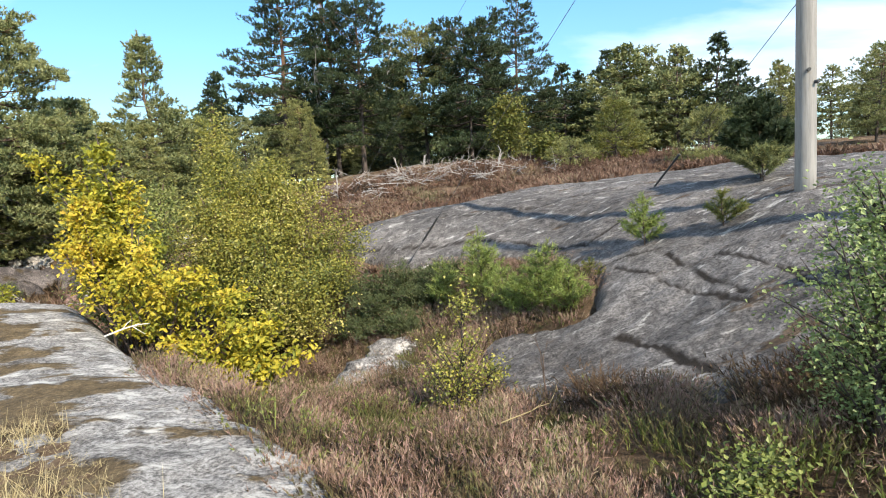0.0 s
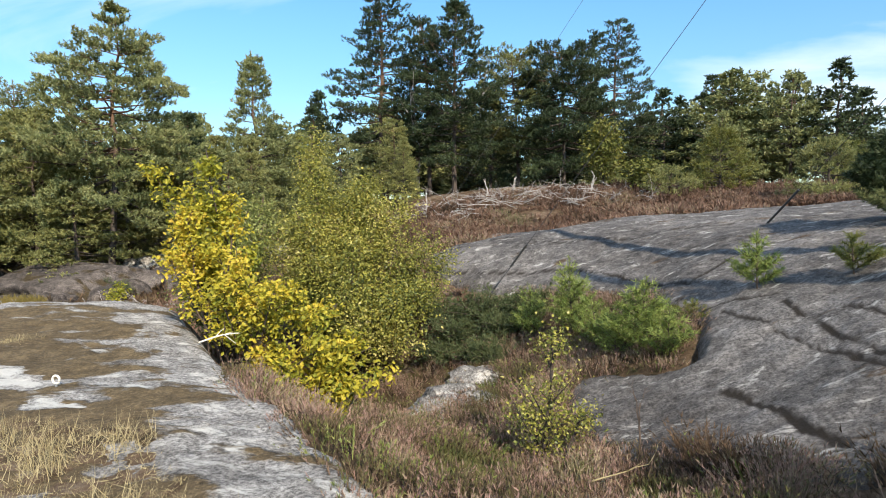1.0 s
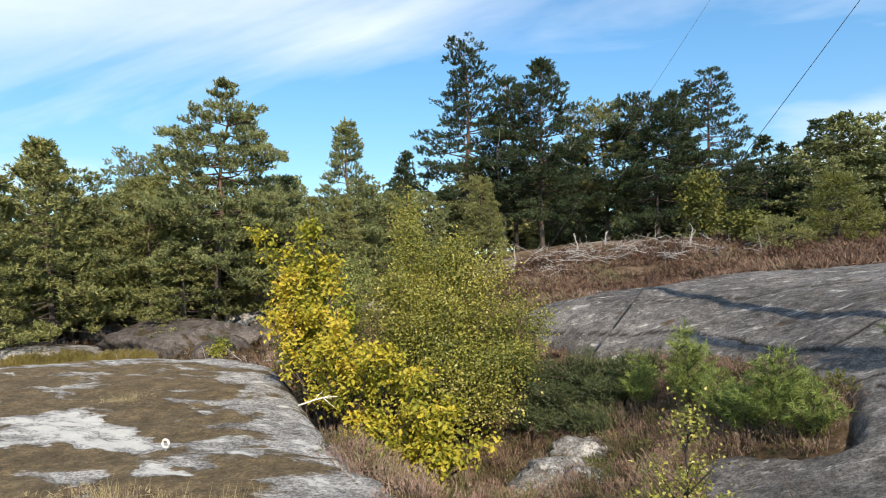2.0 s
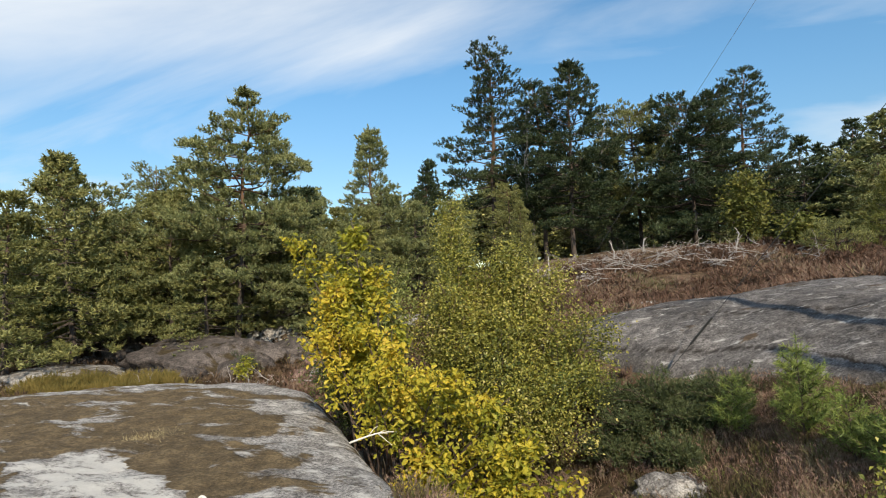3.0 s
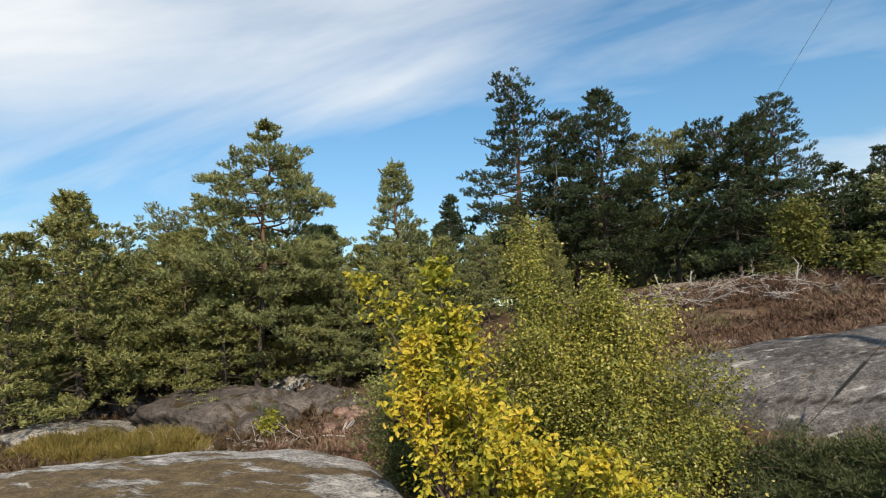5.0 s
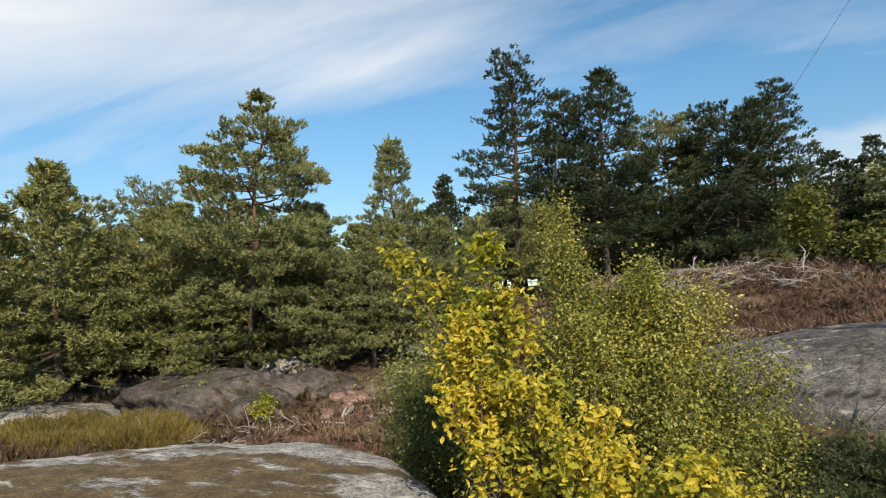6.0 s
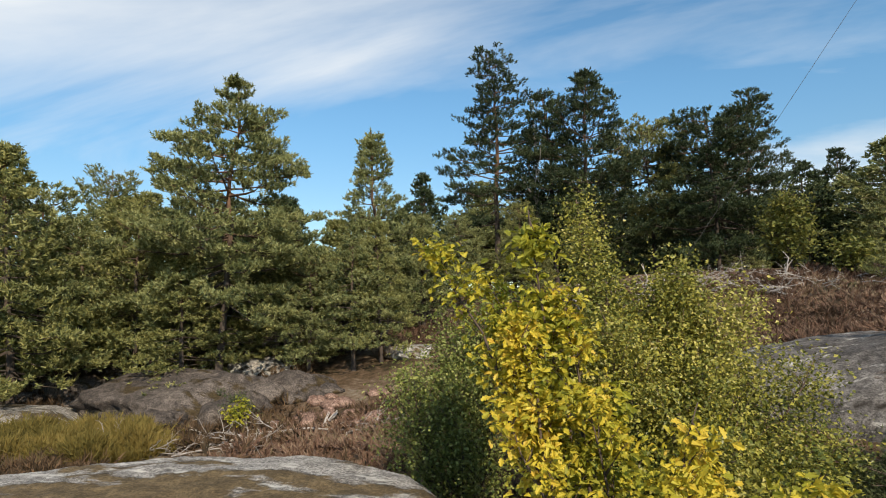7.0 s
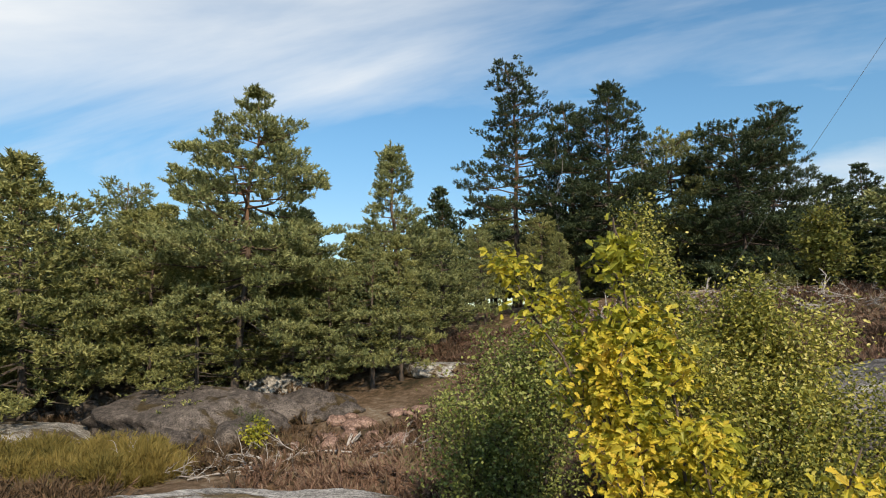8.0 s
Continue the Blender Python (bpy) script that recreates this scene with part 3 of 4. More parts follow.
def pine(name, x, y, top, label, needles=NEEDLES, group="", **shape):
    z = z_at(x, y)
    tree = empty(name, x, y, z, label, "tree", group)
    boughs = []
    trunk, limbs, crown = pine_parts(height=top - z, boughs=boughs, **shape)
    stem = part("trunk", trunk, PINE_BARK, tree, smooth=True)
    for b in boughs:
        part("limb", b, PINE_BARK, stem)
    tagged(part("branchwork", limbs, PINE_BARK, tree), kind="stuff")
    tagged(part("crown", crown, needles, tree), kind="stuff")
    return tree


CONE = [(0, 0.75), (0.12, 1.0), (0.5, 0.6), (0.82, 0.2), (1, 0.01)]
DOME = [(0, 0.6), (0.2, 0.95), (0.5, 1.0), (0.78, 0.8), (0.93, 0.5), (1, 0.22)]
ROUND_CONE = [(0, 0.7), (0.25, 1.0), (0.6, 0.62), (0.86, 0.22), (1, 0.02)]
OPEN_TOP = [(0, 0.9), (0.2, 1.0), (0.38, 0.65), (0.5, 0.85), (0.66, 0.45), (0.8, 0.55), (0.94, 0.4), (1, 0.15)]


def shaped(line, half):
    """A crown line at its true half width."""
    return [(a, b * half) for a, b in line]


# the pines that rise over the rest
pine("pine_tree", -16.3, 19.3, 9.5, "broad Scots pine with spreading conical crown on a leaning trunk", NEEDLES, seed=1, bare_to=3.1, crown_line=[(0, 2.4), (0.15, 2.7), (0.3, 3.1), (0.46, 3.0), (0.62, 2.0), (0.77, 1.2), (0.89, 0.55), (0.96, 0.2), (1, 0.03)], dense=1.7, lean=(0.9, 0.4), dead=9)
pine("pine_tree", -12.3, 24.1, 8.8, "slim young pine with a pointed spire", NEEDLES, seed=2, bare_to=1.2, crown_line=[(0, 1.5), (0.3, 1.9), (0.5, 1.6), (0.6, 0.85), (0.84, 0.36), (1, 0.02)], dense=1.3)
pine("pine_tree", -8.7, 31.7, 14.8, "tall dark Scots pine with tiered crown and long bare trunk", NEEDLES_SHADED, seed=3, bare_to=3.6, crown_line=[(0, 2.4), (0.2, 2.9), (0.36, 3.2), (0.42, 1.6), (0.52, 2.2), (0.58, 0.7), (0.68, 1.7), (0.75, 0.9), (0.86, 1.15), (0.95, 0.7), (1, 0.35)], dense=1.2, dead=9, droop=-0.1)
pine("pine_tree", -4.25, 30.0, 12.3, "dense dark conical pine", NEEDLES_SHADED, seed=4, bare_to=1.6, crown_line=[(0, 2.2), (0.3, 2.7), (0.55, 2.1), (0.72, 1.4), (0.86, 0.6), (0.94, 0.25), (1, 0.02)], dense=1.2, droop=-0.15)
pine("pine_tree", -5.75, 30.8, 12.0, "dark pine crowded by its neighbours", NEEDLES_SHADED, seed=5, bare_to=2.4, crown_line=[(0, 1.5), (0.4, 1.9), (0.72, 1.0), (0.88, 0.4), (1, 0.03)], dense=1.1, droop=-0.15)
pine("pine_tree", 1.5, 30.8, 9.9, "very dark broad dense pine with a rounded top", NEEDLES_SHADED, seed=6, bare_to=0.9, crown_line=shaped(DOME, 3.2), dense=1.5, droop=0.05)
pine("pine_tree", -1.0, 33.0, 10.2, "rounded olive-green pine beside a darker one", NEEDLES_OLIVE, seed=7, bare_to=2.4, crown_line=shaped(DOME, 2.2), dense=1.2)
pine("pine_tree", 5.0, 39.4, 13.5, "tall open pine with layered boughs", NEEDLES_SHADED, seed=8, bare_to=3.0, crown_line=[(0, 2.4), (0.3, 3.0), (0.5, 2.3), (0.6, 1.3), (0.72, 1.6), (0.84, 0.9), (0.92, 0.7), (1, 0.1)], dense=1.2, blade=0.036)
pine("pine_tree", 14.8, 53.0, 12.6, "dark pine far back in the wood", NEEDLES_SHADED, seed=9, bare_to=2.0, crown_line=shaped(CONE, 4.0), dense=1.2, blade=0.05, needle=0.16)
pine("pine_tree", -27.3, 20.7, 8.4, "pine with an open pointed top", NEEDLES, seed=10, bare_to=1.0, crown_line=[(0, 2.6), (0.4, 3.2), (0.64, 2.0), (0.72, 0.7), (0.8, 1.0), (0.9, 0.4), (1, 0.03)], dense=1.2)
pine("pine_tree", -29.2, 28.2, 9.3, "thin pine with a sparse ragged top", NEEDLES, seed=11, bare_to=2.4, crown_line=shaped(OPEN_TOP, 2.6), dense=0.8, dead=10)

# stock from which the crowd of the wood is copied
STOCK, FAR_STOCK = [], []
for k, (mat, prof, wid, bt) in enumerate([(NEEDLES, ROUND_CONE, 2.3, 1.6), (NEEDLES_OLIVE, CONE, 2.1, 1.2), (NEEDLES_SHADED, CONE, 2.2, 1.0), (NEEDLES, DOME, 2.0, 1.0), (NEEDLES_OLIVE, OPEN_TOP, 2.0, 1.4), (NEEDLES, CONE, 2.7, 0.3)]):
    for stock, dense, blade, cnt, apart in ((STOCK, 1.0, 0.046, 12, 0.85), (FAR_STOCK, 0.75, 0.1, 6, 0.6)):
        tr, li, cr = pine_parts(30 + k, 7.0, bt, shaped(prof, wid), dense, blade=blade, count=cnt, twigs=False, dead=3, spread=apart, needle=0.13 if stock is STOCK else 0.2)
        stock.append((tr.mesh("trunk", PINE_BARK, True), li.mesh("branchwork", PINE_BARK), cr.mesh("crown", mat)))


def wood_pine(kind, x, y, top, turn, label, group, wide=1.0):
    z = z_at(x, y)
    s = (top - z) / 7.0
    t = empty("pine_tree", x, y, z - 0.05, label, "tree", group)
    t.scale, t.rotation_euler = (s * wide, s * wide, s), (0, 0, turn)
    for nm, me in zip(("trunk", "branchwork", "crown"), (STOCK if math.hypot(x + 4, y - 3) < 31 else FAR_STOCK)[kind]):
        o = new(nm, me)
        o.parent = t
        if nm != "trunk":
            tagged(o, kind="stuff")


rng = np.random.default_rng(77)
NEAR_WOOD = [(0, -21.2, 18.6, 5.0, 1.2), (1, -22.4, 14.6, 5.4, 1.3), (1, -21.6, 16.6, 7.0, 1.1), (0, -12.2, 21.2, 4.2, 1.2), (1, -11.4, 21.8, 4.6, 1.0), (1, -13.6, 22.6, 3.6, 1.3), (1, -15.0, 21.8, 4.4, 1.35), (1, -17.2, 21.6, 4.3, 1.3),
             (4, -19.6, 19.4, 5.4, 1.1), (1, -20.5, 20.5, 6.2, 1.1), (2, -24, 24, 6.8, 1.1), (3, -9.6, 27.6, 5.4, 1.0), (2, -12.2, 29.8, 7.4, 1.1), (2, -13.2, 33.6, 9.0, 1.0), (4, -7.2, 28.8, 6.2, 1.1), (2, -2.6, 33.0, 8.2, 1.1),
             (1, -6.4, 27.2, 5.2, 0.9), (0, -16.6, 24.0, 6.0, 1.1), (2, -19, 29, 7.2, 1.1), (3, -23, 34, 8.0, 1.0), (2, 8.5, 41, 9.5, 1.1), (0, 11, 37, 7.2, 1.0), (3, -13.8, 21.0, 3.6, 1.25), (1, -13.4, 23.2, 5.0, 1.3), (3, -18.6, 21.4, 4.4, 1.2), (3, -19.4, 23.0, 6.0, 1.2), (0, -10.8, 25.2, 5.4, 1.2), (1, -17.0, 18.6, 3.4, 1.4), (3, -23.4, 19.0, 6.0, 1.2), (1, -22.6, 21.6, 6.2, 1.2)]
for k, x, y, top, wide in NEAR_WOOD:
    wood_pine(k, x, y, top, rng.uniform(0, 6.28), "bushy Scots pine at the edge of the wood", "pines of the wood", wide)
for k in range(60):
    a = rng.uniform(-1.12, 1.0)
    d = rng.uniform(40, 78)
    x, y = -2 + math.sin(a) * d, 2 + math.cos(a) * d
    wood_pine(int(rng.integers(0, 5)), x, y, z_at(x, y) + rng.uniform(4.5, 7.6) + (d - 40) * 0.03, rng.uniform(0, 6.28), "Scots pine standing in the wood", "pines of the wood", rng.uniform(1.0, 1.35))
for k in range(60):
    a = rng.uniform(-1.0, 0.95)
    d = rng.uniform(34, 60)
    x, y = -2 + math.sin(a) * d, 2 + math.cos(a) * d
    wood_pine(5, x, y, z_at(x, y) + rng.uniform(1.8, 3.8), rng.uniform(0, 6.28), "bushy young pine in the undergrowth", "young pines of the wood", rng.uniform(1.0, 1.5))
for k in range(34):
    x, y = rng.uniform(-14, 16), rng.uniform(40, 50)
    wood_pine((2, 1, 5, 0)[k % 4], x, y, z_at(x, y) + rng.uniform(4.5, 8.0), rng.uniform(0, 6.28), "dark pine standing deep in the wood", "pines of the wood", rng.uniform(1.2, 1.6))
for k in range(46):
    a = rng.uniform(-1.15, -0.3)
    d = rng.uniform(27, 40)
    x, y = -4 + math.sin(a) * d, 3 + math.cos(a) * d
    wood_pine(5 if k % 3 else 1, x, y, z_at(x, y) + rng.uniform(2.0, 4.2), rng.uniform(0, 6.28), "bushy young pine in the undergrowth", "young pines of the wood", rng.uniform(1.0, 1.4))
for k, x, y, top in [(0, 14.9, 37, 9.3), (2, 16.9, 36, 9.6), (0, 13.0, 40, 8.0), (1, 22.3, 38.6, 8.3), (0, 19.3, 28.8, 6.2), (3, 17.9, 23.7, 6.0), (1, 24, 30, 7.0), (0, 27, 36, 8.5), (0, 22, 22, 6.0), (1, 29, 26, 6.5), (2, 10.5, 45, 9.5), (2, 18.5, 46, 11.0)]:
    wood_pine(k, x, y, top, rng.uniform(0, 6.28), "Scots pine standing beyond the slab", "pines of the wood", 1.1)


def leafy(name, x, y, z, label, category, mat, seed, stems, leaf, outline, bark=BIRCH_BARK, per=26, sub=9, droop=0.2, spray=0.16, group="", tips=0.2, low=0.1):
    """A broadleaf bush. stems: (lean x, lean y, height, half width) of each stem, from the foot."""
    rng = np.random.default_rng(seed)
    e = empty(name, x, y, z, label, category, group)
    wood, crown = Soup(), Soup()
    at = []
    for lx, ly, hgt, half in stems:
        line = bent(rng, (rng.normal() * 0.12, rng.normal() * 0.12, -0.15), (lx, ly, hgt), 10, 0, 0.02 * hgt)
        stem = Soup()
        stem.tube(line, np.linspace(0.012 + 0.007 * hgt, 0.004, 10), 6)
        part("stem", stem, bark, e, smooth=True)
        for i in range(int(sub * hgt)):
            s = rng.uniform(low, 1.0) ** 0.85
            o = np.array([np.interp(s, np.linspace(0, 1, 10), line[:, q]) for q in range(3)])
            a = rng.uniform(0, 6.28)
            reach = half * (0.35 + 0.65 * math.sin(math.pi * min(1, 0.12 + 0.9 * s))) * (1.02 - s ** 3) * rng.uniform(0.5, 1.1) + 0.08
            tip = o + [math.cos(a) * reach, math.sin(a) * reach, reach * rng.uniform(0.6, 1.7)]
            tip[2] = min(tip[2], hgt * 1.0)
            br = bent(rng, o, tip, 5, 0, 0.03 * reach)
            wood.tube(br, np.linspace(0.008, 0.002, 5), 3)
            m = max(4, int(per * (0.5 + reach)))
            q = rng.uniform(tips, 1.05, m)
            p = np.stack([np.interp(q, np.linspace(0, 1, 5), br[:, c]) for c in range(3)], 1)
            at.append(p + rng.normal(size=(m, 3)) * spray)
    at = np.concatenate(at)
    at = at[at[:, 2] > 0.04]
    leaves(crown, rng, at, leaf, outline, 0.35, droop)
    tagged(part("branchwork", wood, bark, e, smooth=True), kind="stuff")
    tagged(part("foliage", crown, mat, e), kind="stuff")
    return e


# the birch in the gully and the yellow oak before it
leafy("birch_bush", -3.3, 10.0, z_at(-3.3, 10.0), "dense many-stemmed birch bush with olive-yellow leaves", "bush", BIRCH_LEAF, 3,
      [(-0.9, 0.5, 4.75, 0.36), (-0.35, 0.2, 4.0, 0.65), (0.3, 0.3, 3.75, 0.7), (0.8, 0.2, 3.7, 0.65), (1.3, 0.4, 3.35, 0.65), (-0.7, 0.5, 4.1, 0.5), (0.6, 0.5, 3.6, 0.7), (1.7, 0.1, 2.5, 0.65), (1.4, -0.5, 1.8, 0.8), (0.5, -0.7, 2.5, 0.85),
       (-0.3, -0.6, 2.7, 0.85), (-0.9, -0.2, 2.9, 0.8), (0.1, 0.8, 3.2, 0.8), (-1.2, 0.4, 2.8, 0.7), (1.0, -0.9, 1.4, 0.8), (1.3, -1.1, 1.7, 0.75), (0.3, -1.3, 1.8, 0.75), (0.9, -1.5, 1.35, 0.7), (1.6, -1.3, 1.1, 0.6), (1.9, 0.6, 2.1, 0.55), (1.5, 0.9, 2.7, 0.55), (-1.3, 0.1, 3.2, 0.6), (-1.5, -0.3, 2.5, 0.65), (-0.8, -0.6, 3.0, 0.7), (-0.6, -1.0, 2.2, 0.7), (1.9, -0.5, 1.7, 0.7), (0.9, 0.0, 3.2, 0.7)],
      0.05, BIRCH_SHAPE, per=104, sub=18)
leafy("birch_bush", -6.0, 10.1, z_at(-6.0, 10.1), "green birch bush growing in the shade of the gully", "bush", BIRCH_GREEN, 4,
      [(0, 0.6, 3.1, 0.65), (0.6, 0.4, 3.2, 0.65), (-0.7, 0.3, 2.2, 0.65), (0.2, -0.5, 2.4, 0.8), (1.0, -0.4, 2.8, 0.75), (0.9, 0.3, 3.1, 0.65), (-0.3, -0.4, 2.2, 0.7)], 0.05, BIRCH_SHAPE, per=84, sub=17)
leafy("oak_sapling", -3.9, 7.0, z_at(-3.9, 7.0), "slender young oak with lobed leaves turned bright yellow", "tree", OAK_LEAF, 5,
      [(-1.18, 0.54, 3.4, 0.3), (-1.0, 0.45, 3.1, 0.3), (-0.95, 0.3, 2.75, 0.3), (-0.85, 0.4, 2.45, 0.3), (-0.6, 0.6, 3.0, 0.3), (-0.55, -0.1, 3.05, 0.28), (-0.83, -0.41, 2.2, 0.22), (-0.59, 0.18, 1.95, 0.26), (0.31, -0.87, 2.1, 0.3), (0.44, -0.8, 1.9, 0.32), (0.2, -0.7, 1.3, 0.3), (0.7, -0.1, 1.7, 0.36), (-0.1, 0.1, 2.2, 0.3),
       (1.3, -0.7, 1.75, 0.36), (1.7, -0.5, 1.4, 0.4), (0.9, -0.8, 1.9, 0.34), (1.5, -0.9, 1.15, 0.4), (2.0, -0.3, 0.95, 0.4), (1.2, 0.0, 1.4, 0.4)],
      0.07, OAK_SHAPE, TWIG, per=50, sub=6, droop=0.4, spray=0.07, tips=0.5, low=0.5)
leafy("oak_sapling", -2.85, 6.5, z_at(-2.85, 6.5), "low yellow-green oak growth at the gully's edge", "tree", OAK_LEAF, 7,
      [(0, 0, 1.0, 0.45), (0.5, 0.1, 1.0, 0.45), (-0.5, 0.0, 1.15, 0.45), (0.8, 0.4, 1.2, 0.45), (-0.2, -0.3, 0.75, 0.4), (0.3, -0.35, 0.6, 0.4), (0.9, 0.0, 0.7, 0.4), (-0.6, -0.35, 0.7, 0.4), (1.2, 0.4, 0.8, 0.4)], 0.08, OAK_SHAPE, TWIG, per=44, sub=15, droop=0.4, spray=0.075, tips=0.35)
leafy("oak_shoot", -4.1, 7.4, z_at(-4.1, 7.4), "green-yellow oak shoot beside the yellow oak", "tree", OAK_GREEN, 6, [(-0.6, 0.15, 3.5, 0.22), (-0.5, 0.1, 2.9, 0.2), (0.3, 0, 2.3, 0.34), (1.1, -1.0, 1.0, 0.45), (0.7, -0.3, 1.5, 0.36)], 0.083, OAK_SHAPE, TWIG, per=36, sub=7, droop=0.4, spray=0.07, tips=0.45, low=0.45)

# broadleaf and young trees beyond the slab
for sd, x, y, top, lab in [(12, 7.5, 24.6, 4.7, "pale green young pine by the slab"), (13, 9.3, 19.6, 3.5, "small pale green young pine"), (15, 5.3, 23.4, 3.0, "low pale green young pine"), (16, 11.5, 22, 3.6, "pale green pine at the wood's edge"), (17, 10.4, 17.0, 2.6, "small pale green young pine")]:
    pine("young_pine", x, y, top, lab, NEEDLES_OLIVE if sd % 2 else YELLOW_GREEN, "young pines", seed=sd, bare_to=0.15, crown_line=shaped(CONE, 1.3), dense=0.9, dead=0, blade=0.02, droop=-0.3)
for sd, x, y, top, half, mat, lab in [(11, 3.1, 26.3, 5.4, 1.0, YELLOW_GREEN, "slender birch with yellowing leaves"), (14, 4.4, 25.0, 3.4, 0.8, YELLOW_GREEN, "low yellow-green birch by the brushwood")]:
    z = z_at(x, y)
    leafy("birch_tree", x, y, z, lab, "tree", mat, sd, [(0, 0, top - z, half), (0.3, 0.2, (top - z) * 0.8, half), (-0.3, 0.1, (top - z) * 0.75, half)], 0.16, BIRCH_SHAPE, per=26, sub=12, spray=0.2)


# seedlings of pine
def seedling(x, y, height, width, seed, label, mat=NEEDLES_FRESH, tufts=5, length=0.12, name="pine_seedling", blade=0.0095, count=26):
    """A small pine: a leader and upswept side shoots, each one long brush of needles."""
    z = z_at(x, y)
    e = empty(name, x, y, z, label, "young pine", "pine seedlings")
    rng = np.random.default_rng(seed)
    tr, li, cr = Soup(), Soup(), Soup()
    line = bent(rng, (0, 0, -0.05), (rng.normal() * 0.04, rng.normal() * 0.04, height), 6, 0, 0.01)
    tr.tube(line, np.linspace(0.012, 0.004, 6), 6)
    at, ax = [], []

    def shoot(a, b):
        li.tube(np.array([a, b]), (0.006, 0.003), 3)
        d = (b - a) / (np.linalg.norm(b - a) + 1e-9)
        k = max(2, int(np.linalg.norm(b - a) / 0.045))
        at.append(a + (b - a) * np.linspace(0.15, 1, k)[:, None])
        ax.append(np.tile(d, (k, 1)))

    turn = rng.uniform(0, 6.28)
    for zz in np.arange(0.1 * height, 0.95 * height, 0.085):
        t = zz / height
        o = np.array([np.interp(zz, line[:, 2], line[:, q]) for q in range(3)])
        for _ in range(rng.integers(4, 6)):
            turn += 2.4 + rng.normal() * 0.3
            r = width * (1.15 - t) * rng.uniform(0.5, 1.05)
            e2 = o + [math.cos(turn) * r, math.sin(turn) * r, r * rng.uniform(0.45, 1.0)]
            shoot(o, e2)
            if r > 0.16:
                for sgn in (-1, 1):
                    a = turn + sgn * rng.uniform(0.5, 1.0)
                    m = o + (e2 - o) * rng.uniform(0.4, 0.7)
                    shoot(m, m + np.array([math.cos(a), math.sin(a), 0.7]) * r * 0.5)
    shoot(line[-2], line[-1])
    brushes(cr, rng, np.concatenate(at), np.concatenate(ax), max(12, count * tufts // 12), length * 0.7, blade, 0.045)
    part("trunk", tr, TWIG, e, smooth=True)
    tagged(part("branchwork", li, TWIG, e), kind="stuff")
    tagged(part("crown", cr, mat, e), kind="stuff")
    return e


seedling(3.09, 7.2, 0.62, 0.3, 51, "small bluish-green pine seedling in a rock crack", NEEDLES_FRESH, 8, 0.12)
seedling(3.9, 6.6, 0.42, 0.26, 52, "low yellow-green pine seedling in a rock crack", YELLOW_GREEN, 9, 0.1)
seedling(0.2, 9.0, 0.9, 0.34, 53, "fresh green pine seedling in the heather")
seedling(0.85, 8.2, 1.2, 0.4, 54, "fresh green pine seedling in the heather")
seedling(1.6, 6.8, 0.95, 0.42, 55, "fresh green pine seedling in the heather")
seedling(1.15, 7.5, 0.7, 0.36, 56, "fresh green pine seedling in the heather")
seedling(1.9, 6.45, 0.55, 0.32, 60, "fresh green pine seedling at the slab's rim")
seedling(1.35, 7.0, 0.6, 0.32, 61, "fresh green pine seedling in the heather")
seedling(2.33, 7.2, 0.22, 0.25, 57, "tiny yellow pine seedling in a crack", YELLOW_GREEN, 6, 0.08)
seedling(5.5, 8.8, 1.3, 0.62, 58, "dark green bushy young pine beside the pole", NEEDLES_SHADED, 16, 0.17, blade=0.016)
seedling(5.4, 8.5, 0.6, 0.5, 59, "low young pine beside the pole", NEEDLES, 9, 0.13)
leafy("birch_sapling", 0.48, 4.3, z_at(0.48, 4.3), "thin yellow-green birch sapling among heather", "bush", BIRCH_LEAF, 61, [(0.02, 0.05, 1.15, 0.25), (0.25, 0, 0.5, 0.25), (-0.2, 0.05, 0.55, 0.25)], 0.033, BIRCH_SHAPE, per=60, sub=26, spray=0.06)
leafy("birch_sapling", 2.55, 1.95, z_at(2.55, 1.95), "green birch sapling at the edge of the path", "bush", SAPLING_LEAF, 62, [(0, 0, 1.4, 0.4), (0.35, 0.15, 1.2, 0.4), (-0.1, -0.15, 0.9, 0.35), (0.35, -0.4, 1.2, 0.4), (0.1, -0.5, 0.8, 0.35)], 0.026, BIRCH_SHAPE, per=120, sub=28, spray=0.08)
leafy("bilberry_bush", 1.72, 1.55, z_at(1.72, 1.55), "low green bilberry bush", "bush", BIRCH_GREEN, 63, [(0, 0, 0.3, 0.2), (0.12, 0.1, 0.25, 0.2)], 0.03, BIRCH_SHAPE, per=60, sub=50, spray=0.05)


# ---------------------------------------------------------------- heath
def scatter(rng, n, box, test):
    p = np.stack([rng.uniform(box[0], box[2], n), rng.uniform(box[1], box[3], n)], 1)
    return p[test(p[:, 0], p[:, 1])]


def stand(p):
    return np.column_stack([p, ground_height(p[:, 0], p[:, 1]) - 0.02])


